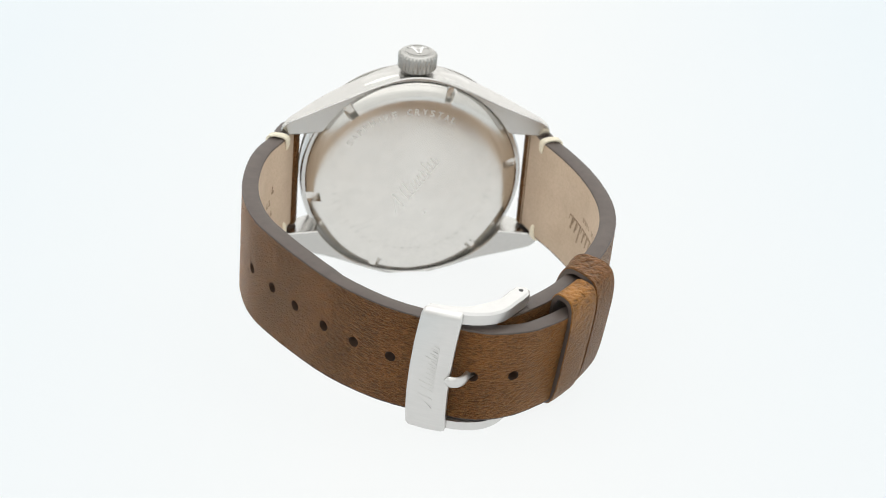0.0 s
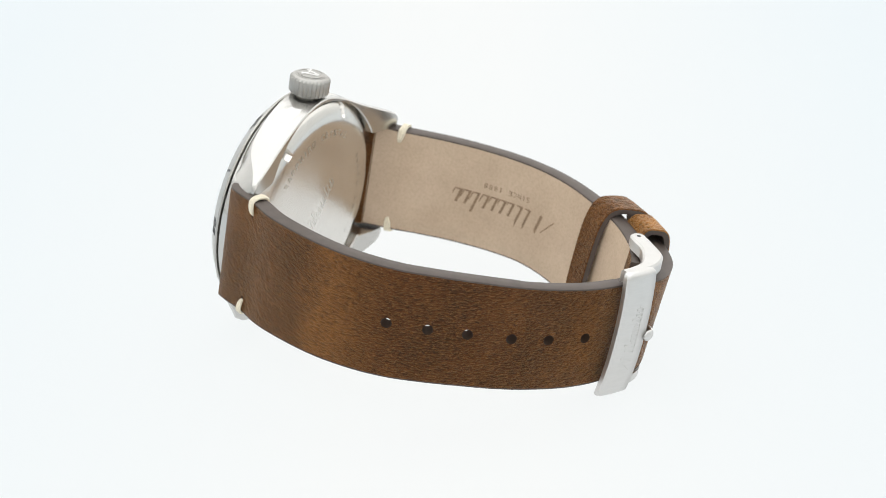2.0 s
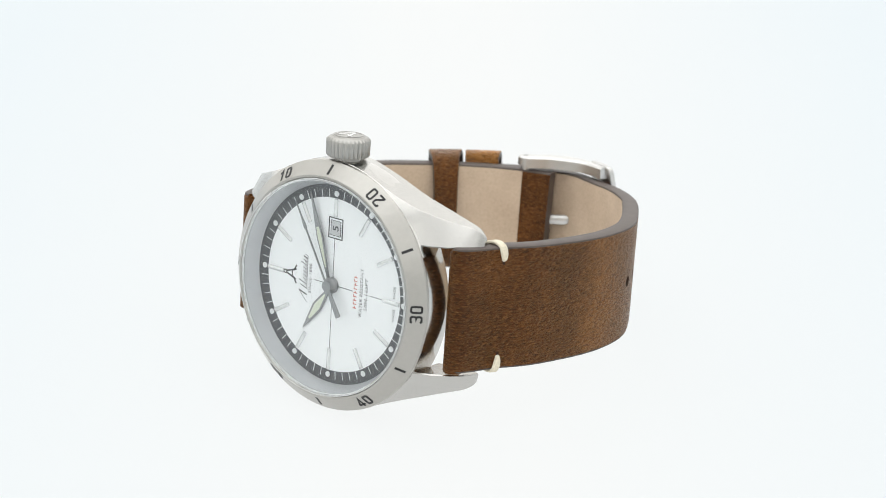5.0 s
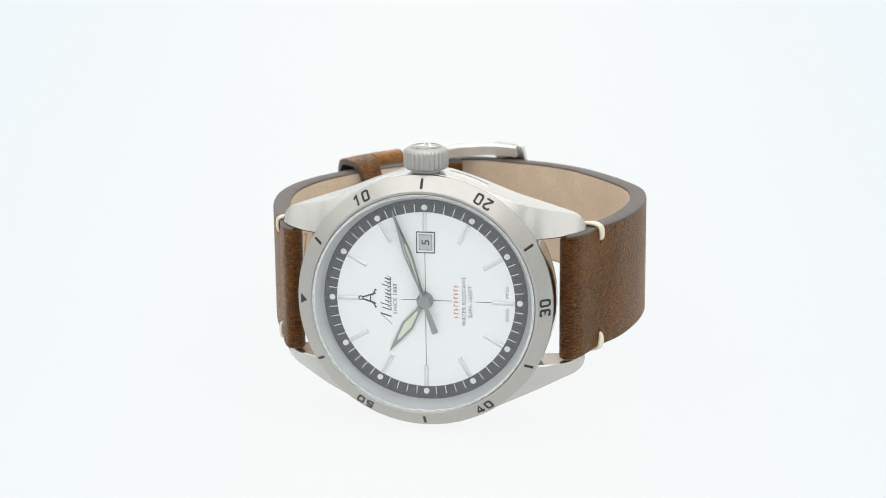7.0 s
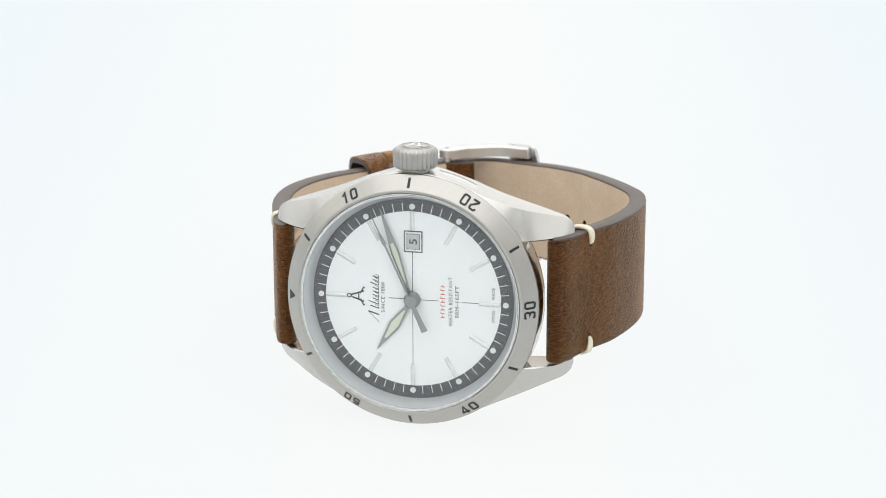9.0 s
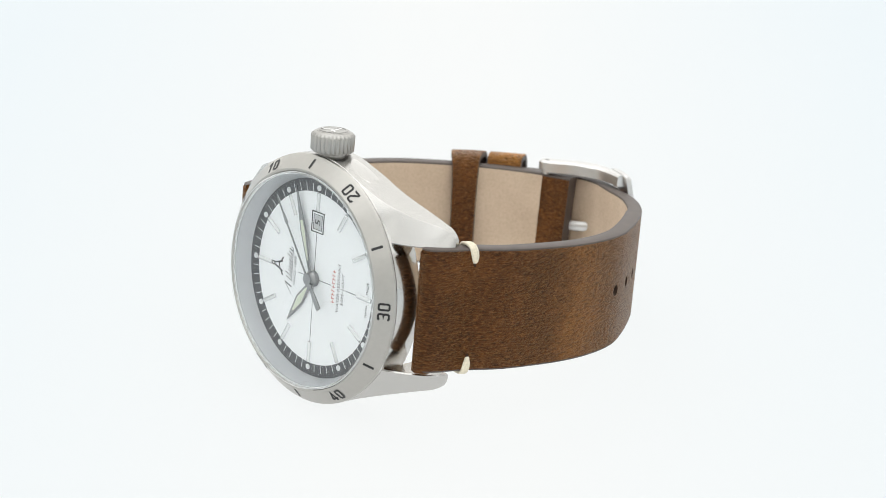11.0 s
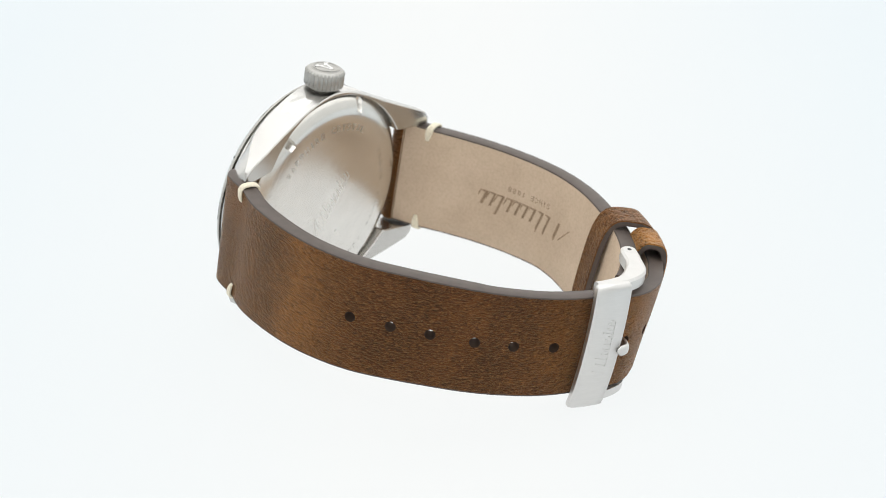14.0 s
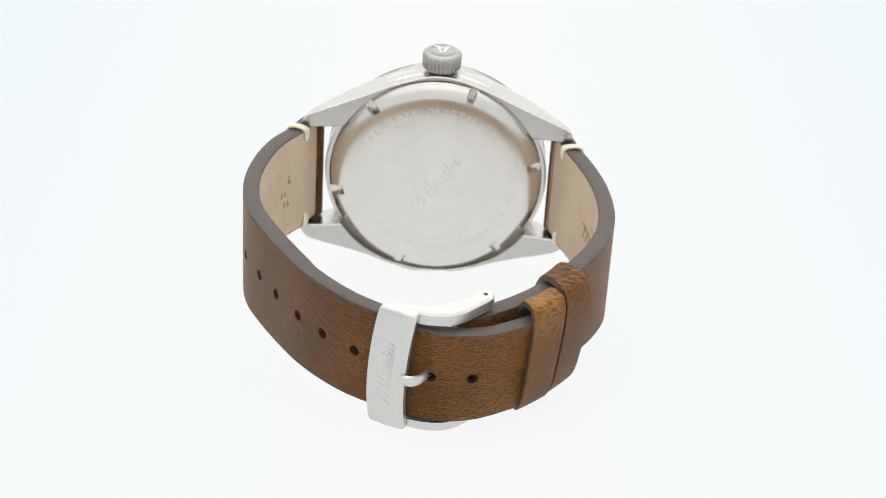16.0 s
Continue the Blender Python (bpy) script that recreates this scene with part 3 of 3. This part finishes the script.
    wordmark(7.4, 1.75, lambda x: dial_frame(-6.35, x), 0.02, M_GREY, dial_plate, "printed_stroke")
    # emblem: dividers with a cross bar
    bm = bmesh.new()
    m = dial_frame(-9.15, 0)
    for s in (1, -1):
        ribbon(bm, [(s * 0.12, 0.95), (s * 0.85, -1.2)], 0.24, m)
        ribbon(bm, [(s * 0.45, -0.62), (s * 1.45, -1.15), (s * 1.35, -1.32)], 0.2, m)
    ribbon(bm, [(-0.62, -0.35), (0.62, -0.35)], 0.18, m)
    ribbon(bm, [(0.3 * math.cos(t * math.pi / 8), 1.2 + 0.3 * math.sin(t * math.pi / 8)) for t in range(16)], 0.17, m, True)
    part("emblem", bm, M_GREY, dial_plate, "dark applied emblem")
    # ring of short grey dashes round the flange
    bm = bmesh.new()
    for k in range(72):
        prism(bm, rect(0.95, 0.09), 0.02, polar(5 * k + 2.5, 17.38, -7.745))
    part("flange_dashes", bm, M_DASH, dial_plate)


dial_details()


def hand(name, angle, outline, lume, y, label):
    m = polar(angle, 0, y)
    bm = bmesh.new()
    hull = [(x, r) for r, x in outline] + [(-x, r) for r, x in outline[::-1]]
    prism(bm, hull, 0.18, m)
    h = part(name, bm, M_HAND, watch, label, smooth=False)
    if lume:
        bm = bmesh.new()
        prism(bm, [(x, r) for r, x in lume] + [(-x, r) for r, x in lume[::-1]], 0.03, m @ Matrix.Translation((0, 0, 0.18)))
        part("lume_fill", bm, M_LUME, h)
    return h


def handset():
    hand("hour_hand", 304.3, [(-0.2, 0.3), (1.2, 0.3), (5.2, 0.95), (10.2, 0.05)], [(2.2, 0.12), (5.1, 0.62), (7.9, 0.14)], -5.4, "grey diamond hour hand with pale lume")
    hand("minute_hand", 70.8, [(-0.2, 0.26), (2.0, 0.28), (8.0, 0.66), (15.3, 0.05)], [(3.0, 0.10), (7.9, 0.40), (9.6, 0.26)], -5.8, "grey lance minute hand with pale lume")
    second = hand("second_hand", 71.0, [(-5.3, 0.46), (-5.1, 0.5), (-0.5, 0.30), (0.0, 0.14), (9.7, 0.11), (10.0, 0.30), (10.4, 0.30), (12.0, 0.1), (14.6, 0.05)], None, -6.5, "thin grey second hand with a broad tail")
    bm = revolve(bmesh.new(), [(1.3, -5.25), (1.3, -6.0), (1.05, -6.3), (0.95, -6.5), (0.9, -6.8), (0.02, -6.85)], n=48)
    part("hand_hub", bm, M_HAND, watch, "grey hub of the handset")
    return second


second_hand = handset()


# square-shouldered numerals: strokes in a cell 0.62 wide and 1 high
DIGITS = {
    "0": ([(0.16, 0.08), (0.46, 0.08), (0.54, 0.18), (0.54, 0.82), (0.46, 0.92), (0.16, 0.92), (0.08, 0.82), (0.08, 0.18)], True),
    "1": ([(0.10, 0.70), (0.36, 0.94), (0.36, 0.0)], False),
    "2": ([(0.08, 0.74), (0.08, 0.84), (0.16, 0.92), (0.46, 0.92), (0.54, 0.84), (0.54, 0.62), (0.08, 0.16), (0.08, 0.08), (0.58, 0.08)], False),
    "3": ([(0.08, 0.80), (0.15, 0.92), (0.46, 0.92), (0.54, 0.83), (0.54, 0.60), (0.46, 0.51), (0.24, 0.51), (0.46, 0.50), (0.54, 0.42), (0.54, 0.17), (0.46, 0.08), (0.15, 0.08), (0.08, 0.20)], False),
    "4": ([(0.40, 0.0), (0.40, 0.96), (0.06, 0.30), (0.06, 0.22), (0.60, 0.22)], False),
    "5": ([(0.54, 0.92), (0.11, 0.92), (0.09, 0.54), (0.44, 0.56), (0.54, 0.46), (0.54, 0.18), (0.45, 0.08), (0.16, 0.08), (0.07, 0.18)], False)}


def numeral(bm, text, height, m):
    step = 0.80
    start = -(step * (len(text) - 1) + 0.62) / 2
    for i, ch in enumerate(text):
        pts, closed = DIGITS[ch]
        ribbon(bm, [((start + step * i + x) * height, (y - 0.5) * height) for x, y in pts], 0.165 * height, m, closed)


def bezel_marks():
    slope = math.atan2(1.63, 1.85)
    for k in range(12):
        m = polar(30 * k, 19.12, -7.15) @ Matrix.Rotation(-slope, 4, "X")
        bm = bmesh.new()
        if k == 0:
            prism(bm, [(-0.8, 0.75), (0.0, -0.85), (0.8, 0.75)][::-1], 0.05, m)
        elif k % 2:
            prism(bm, rect(0.42, 1.85), 0.05, m)
        else:
            flip = Matrix.Rotation(math.pi, 4, "Z") if 3 < k < 9 else Matrix()
            numeral(bm, str(5 * k), 2.0, m @ flip)
        part("minute_triangle" if k == 0 else "minute_bar" if k % 2 else "minute_numeral", bm, M_BLACK, bezel, smooth=False)


bezel_marks()


def back_frame(angle, r, lift=0.004):
    """On the caseback, angle counted from six towards the crown; letters stand outward."""
    a = radians(angle)
    out = Vector((math.cos(a), 0, math.sin(a)))
    side = Vector((-math.sin(a), 0, math.cos(a)))
    return facing(out.x * r, 1.62 + lift, out.z * r, side, out)


def back_marks():
    words = "SAPPHIRE CRYSTAL"
    for i, ch in enumerate(words):
        if ch != " ":
            bm = bmesh.new()
            lettering(ch, 1.15, 0.85 if ch != "I" else 0.22, back_frame(34 + 5.6 * i, 14.3), bm)
            part("engraved_letter", bm, M_FAINT, caseback)
    for i in range(34):
        w = 0.5 + 0.25 * ((i * 7) % 3)
        if i % 6 != 5:
            bm = bmesh.new()
            prism(bm, rect(w, 0.8), 0.006, back_frame(150 + 6.2 * i, 14.3, 0.0))
            part("engraved_bar", bm, M_BACK, caseback)
    along = Vector((-0.55, 0, 0.835))
    up = Vector((0.835, 0, 0.55))
    wordmark(12.5, 3.2, lambda x: facing(along.x * x, 1.745, along.z * x, along, up), 0.012, M_FAINT, caseback, "engraved_stroke")
    bm = bmesh.new()
    m = facing(0, -3.2, 24.27, (1, 0, 0), (0, 1, 0))
    for s in (1, -1):
        prism(bm, [(0.0, 1.5), (s * 0.35, 1.5), (s * 1.2, -1.3), (s * 0.8, -1.3)][::s], 0.12, m)
        prism(bm, [(s * 0.1, -0.3), (s * 1.7, -0.9), (s * 1.6, -1.2), (s * 0.1, -0.65)][::-s], 0.11, m)
    part("emblem", bm, M_RELIEF, crown_part, "raised emblem on the crown")
    bm = revolve(bmesh.new(), [(2.3, 24.1), (2.3, 24.3), (2.05, 24.32), (2.0, 24.15)], axis="z", n=48, origin=(0, -3.2, 0), closed=True)
    part("rim", bm, M_CROWN, crown_part)


back_marks()


def tube(bm, path, radius, n=10):
    pts = [Vector(p) for p in path]
    rings = []
    for i, p in enumerate(pts):
        t = (pts[min(i + 1, len(pts) - 1)] - pts[max(i - 1, 0)]).normalized()
        a = t.orthogonal().normalized() if i == 0 else (ref - t * ref.dot(t)).normalized()
        ref = a
        b = t.cross(a)
        rings.append([bm.verts.new(p + (a * math.cos(k * 2 * math.pi / n) + b * math.sin(k * 2 * math.pi / n)) * radius) for k in range(n)])
    for a, b in zip(rings, rings[1:]):
        for k in range(n):
            bm.faces.new((a[k], a[(k + 1) % n], b[(k + 1) % n], b[k]))
    bm.faces.new(rings[0])
    bm.faces.new(rings[-1])
    bmesh.ops.recalc_face_normals(bm, faces=bm.faces)


def smooth_path(points, n=24):
    dense, length = spline(points)
    return [dense[int(np.searchsorted(length, length[-1] * i / n).clip(0, len(dense) - 1))] for i in range(n + 1)]


def stitches():
    for band in (long_band, short_band):
        u = band.len[band.nearest(math.copysign(26.2, band.at(0).x), 4.0)]
        for s in (1, -1):
            bm = bmesh.new()
            for k in range(3):
                d = 0.36 * (k - 1)
                path = [band.place(u + d * min(1.0, 0.25 + abs(z - 7.7) / 1.6) + q, s * z, dep) for q, z, dep in
                        ((0.5, 7.7, 0.5), (0.45, 7.9, -0.12), (0.3, 8.9, -0.32), (0.05, 10.0, -0.1), (-0.2, 10.35, 1.3), (-0.45, 10.0, 2.95), (-0.6, 8.9, 3.1), (-0.7, 7.8, 2.95), (-0.7, 7.7, 2.5))]
                tube(bm, smooth_path(path), 0.27)
            part("stitch", bm, M_STITCH, watch, "waxed cream thread stitch")
            # flat dark disc painted in as the shade of the thread hole
            bm = bmesh.new()
            m = facing(*band.place(u + 0.5, s * 7.5, -0.01), tuple(band.tangent(u) * band.side * -1), (0, 0, 1))
            prism(bm, [(0.34 * math.cos(t * math.pi / 6), 0.5 * math.sin(t * math.pi / 6)) for t in range(12)], 0.015, m)
            part("stitch_hole_shade", bm, M_HOLE, watch)


stitches()


def loop(name, u0, u1, deep, half, material, label, skew=0.0):
    """A leather keeper round the strap: an oval band of its own thickness."""
    bm = bmesh.new()
    uvl = bm.loops.layers.uv.new("uv")
    n = 48

    def oval(grow):
        pts = []
        for i in range(n):
            a = 2 * math.pi * i / n
            c, s = math.cos(a), math.sin(a)
            e = 0.55
            z = 0.7 + (half + grow) * math.copysign(abs(c) ** e, c)
            d = deep / 2 + (deep / 2 + grow) * math.copysign(abs(s) ** e, s)
            pts.append((z, d))
        return pts
    inner, outer = oval(0.12), oval(1.1)
    cuts = [(u0, 0.16), (u0 + 0.15, 0.0)] + [(u0 + (u1 - u0) * k / 6, 0.0) for k in range(1, 6)] + [(u1 - 0.15, 0.0), (u1, 0.16)]
    ro = [[bm.verts.new(long_band.place(u + skew * d / deep, z * (1 - t * 0.02), d)) for z, d in oval(1.1 - t)] for u, t in cuts]
    ri = [[bm.verts.new(long_band.place(u + skew * d / deep, z, d)) for z, d in inner] for u, t in cuts]
    for k in range(len(cuts) - 1):
        for i in range(n):
            j = (i + 1) % n
            bm.faces.new((ro[k][i], ro[k][j], ro[k + 1][j], ro[k + 1][i])).material_index = 0
            bm.faces.new((ri[k][i], ri[k][j], ri[k + 1][j], ri[k + 1][i])).material_index = 1
    for k in (0, -1):
        for i in range(n):
            j = (i + 1) % n
            bm.faces.new((ro[k][i], ro[k][j], ri[k][j], ri[k][i])).material_index = 1
    bmesh.ops.recalc_face_normals(bm, faces=bm.faces)
    for f in bm.faces:
        for l in f.loops:
            l[uvl].uv = ((l.vert.co.z + 12) / 24, 0.5)
    part(name, bm, [material, M_EDGE], watch, label)


loop("free_keeper", u_of(-20.9, 54.8) + 0.9, u_of(-24.9, 49.5) + 0.7, 7.3, 9.6, M_LEATHER_FREE, "brown leather free keeper loop", 2.6)
loop("fixed_keeper", u_of(-17.0, 58.8) - 0.7, u_of(-20.8, 54.9) + 0.75, 3.9, 9.3, M_LEATHER_LOOP, "brown leather fixed keeper loop", 0.8)


def buckle():
    root = new("buckle")
    root.parent = watch
    root.empty_display_size = 0.01
    tagged(root, "satin steel pin buckle")
    # bowed front bar
    a, b = Vector((7.5, 61.75, 0)), Vector((1.5, 64.4, 0))
    t = (b - a).normalized()
    n = Vector((-t.y, t.x, 0))
    n = n if n.y > 0 else -n
    w = (b - a).length
    bm = bmesh.new()
    rings = []
    for i in range(41):
        z = -11.1 * math.cos(math.pi * i / 40)
        end = min(1.0, (11.1 - abs(z)) / 0.7)
        o = 1.75 - 1.4 * (abs(z) / 11.1) ** 2.2 - (1 - end) ** 2 * 0.35
        th = 1.45 - (1 - end) ** 2 * 0.5
        ww = w
        round_off = 1.0 - math.sqrt(max(1.0 - max(0.0, 1.0 - (11.1 - abs(z)) / 1.0) ** 2, 0.0))
        ww -= 1.2 * round_off
        s0 = (w - ww) / 2
        sect = [(s0, -th + 0.2), (s0, -0.45), (s0 + 0.45, -0.05), (s0 + ww * 0.5, 0.12), (s0 + ww - 0.4, 0.0), (s0 + ww, -0.35), (s0 + ww, -th + 0.2), (s0 + ww - 0.3, -th), (s0 + 0.3, -th)]
        left, right = 0.06 * z + 0.0035 * z * z, 0.06 * z + 0.003 * z * z
        rings.append([bm.verts.new(a + t * (s + left * (1 - s / w) + right * s / w) + n * (d + o) + Vector((0, 0, z + 0.3))) for s, d in sect])
    for p, q in zip(rings, rings[1:]):
        for k in range(9):
            bm.faces.new((p[k], p[(k + 1) % 9], q[(k + 1) % 9], q[k]))
    bm.faces.new(rings[0])
    bm.faces.new(rings[-1])
    bmesh.ops.recalc_face_normals(bm, faces=bm.faces)
    front = part("front_bar", bm, M_BUCKLE, root, "bowed satin steel bar", angle=40)
    # raised mark on the bar, read along its length

    def on_bar(x):
        o = 1.75 - 1.4 * (abs(x) / 11.1) ** 2.2
        p = a + t * (w * 0.48 + 0.06 * x + 0.0033 * x * x) + n * (o + 0.07)
        return facing(p.x, p.y, x + 0.3, (0, 0, 1), -t)
    wordmark(11.0, 2.4, on_bar, 0.10, M_BUCKLE, root, "raised_stroke")
    # side arms that reach back to the spring bar
    for s in (1, -1):
        bm = bmesh.new()
        path = smooth_path([(5.4, 61.3, 0), (3.0, 62.1, 0), (-1.0, 62.9, 0), (-5.5, 61.6, 0), (-9.6, 57.4, 0)], 28)
        rings = []
        for i, p in enumerate(path):
            d = (path[min(i + 1, 28)] - path[max(i - 1, 0)]).normalized()
            m = Vector((-d.y, d.x, 0))
            f = i / 28
            hw = 0.85 + 0.85 * math.exp(-((f - 0.58) / 0.24) ** 2) + 0.55 * math.exp(-((f - 0.95) / 0.15) ** 2)
            zi, zo, c = (8.95 if s > 0 else 9.25), 11.0, 0.35
            sect = [(-hw, zi), (-hw, zo - c), (-hw + c, zo), (hw - c, zo), (hw, zo - c), (hw, zi)]
            rings.append([bm.verts.new(p + m * x + Vector((0, 0, s * z + 0.3))) for x, z in sect])
        for p, q in zip(rings, rings[1:]):
            for k in range(6):
                bm.faces.new((p[k], p[(k + 1) % 6], q[(k + 1) % 6], q[k]))
        bm.faces.new(rings[0])
        bm.faces.new(rings[-1])
        revolve(bm, [(1.42, s * 9.35 + 0.3), (1.42, s * 10.7 + 0.3), (1.1, s * 11.02 + 0.3), (0.4, s * 11.02 + 0.3), (0.4, s * 10.5 + 0.3)], axis="z", n=28, origin=(-9.6, 57.4, 0))
        arm = part("side_arm", bm, M_BUCKLE, root, "curved steel arm with a drilled end")
        # black plug that stands for the shade inside the drilled end
        bm = revolve(bmesh.new(), [(0.38, s * 10.5 + 0.3), (0.38, s * 11.035 + 0.3), (0.02, s * 11.035 + 0.3)], axis="z", n=16, origin=(-9.6, 57.4, 0))
        part("drilled_hole_shade", bm, M_BLACK, root)
    bm = revolve(bmesh.new(), [(0.7, -10.4), (0.7, 9.9)], axis="z", n=20, origin=(-9.6, 57.4, 0))
    part("spring_bar", bm, M_BUCKLE, root, "steel spring bar")
    # tongue
    bm = bmesh.new()
    path = smooth_path([(-9.6, 58.2, 0), (-6.0, 60.2, 0), (-3.0, 61.8, 0), (-1.3, 63.5, 0), (-0.3, 65.2, 0), (1.1, 66.25, 0), (2.9, 65.9, 0)], 30)
    rings = []
    for i, p in enumerate(path):
        d = (path[min(i + 1, 30)] - path[max(i - 1, 0)]).normalized()
        m = Vector((-d.y, d.x, 0))
        f = i / 30
        k = 1.0 if f < 0.93 else math.sqrt(max(1 - ((f - 0.93) / 0.07) ** 2, 0.08))
        rings.append([bm.verts.new(p + m * 0.52 * k * math.cos(q * math.pi / 6) + Vector((0, 0, 0.95 * k * math.sin(q * math.pi / 6) - 0.8 + 1.0 * f))) for q in range(12)])
    for p, q in zip(rings, rings[1:]):
        for k in range(12):
            bm.faces.new((p[k], p[(k + 1) % 12], q[(k + 1) % 12], q[k]))
    bm.faces.new(rings[0])
    bm.faces.new(rings[-1])
    bmesh.ops.recalc_face_normals(bm, faces=bm.faces)
    part("tongue", bm, M_BUCKLE, root, "rounded steel buckle tongue")


buckle()


def lining_frame(band, u, z, depth):
    """On the lining; letters stand upside down, as they are stamped."""
    p = band.place(u, z, depth)
    return facing(p.x, p.y, p.z, tuple(-band.tangent(u)), (0, 0, -1))


def stamps():
    band = short_band
    mid = band.len[band.nearest(-29.8, 25.3)]
    wordmark(22.5, 4.8, lambda x: lining_frame(band, mid - x, -1.2, 2.87), 0.02, M_HEAT, watch, "stamped_stroke")
    words = "SINCE 1888"
    for i, ch in enumerate(words):
        if ch != " ":
            bm = bmesh.new()
            lettering(ch, 1.0, 0.65 if ch not in "I1" else 0.2, lining_frame(band, mid + 4.6 - 1.05 * i, 2.9, 2.89), bm)
            part("stamped_letter", bm, M_HEAT, watch)
    band = long_band
    for u, z, w, h in ((12.5, 1.6, 1.0, 1.6), (14.0, -0.6, 0.7, 1.3), (15.4, -0.6, 0.7, 1.3), (13.0, -2.9, 0.8, 1.2), (14.4, -2.9, 0.8, 1.2)):
        bm = bmesh.new()
        prism(bm, rect(w * 0.35, h), 0.02, lining_frame(band, u, z, 2.83))
        prism(bm, rect(w, h * 0.25, 0.1, h * 0.3), 0.02, lining_frame(band, u, z, 2.835))
        part("stamped_bar", bm, M_HEAT, watch)


stamps()


def ticks():
    """The second hand steps once a second up to the turning point, then back again: seconds, steps."""
    mid, first, step = 7.82, 0.10, 0.98
    beats = [(mid - first - step * k, 1 - k) for k in range(8)]
    rows = [(0.0, -7)]
    for t, n in beats[::-1]:
        if t > 0.1:
            rows += [(t - 0.03, n - 1), (t + 0.04, n)]
    for t, n in beats:
        t = 2 * mid - t
        if t < 15.9:
            rows += [(t - 0.04, n), (t + 0.03, n - 1)]
    rows.append((16.0, rows[-1][1]))
    return rows


def motions():
    walk(second_hand, [(t, Matrix.Rotation(radians(6 * n), 4, "Y")) for t, n in ticks()])
    base = Matrix.Translation(Vector((SHIFT[0], SHIFT[1], 0)) * MM)
    axis = Vector((TILT[0], TILT[1], 0))
    lean = Matrix.Rotation(radians(axis.length), 4, axis.normalized())
    up = Matrix.Translation((0, 0, FLOOR * MM))
    walk(watch, [(t, up @ Matrix.Rotation(radians(a), 4, "Z") @ base @ lean) for t, a in TURN])


motions()
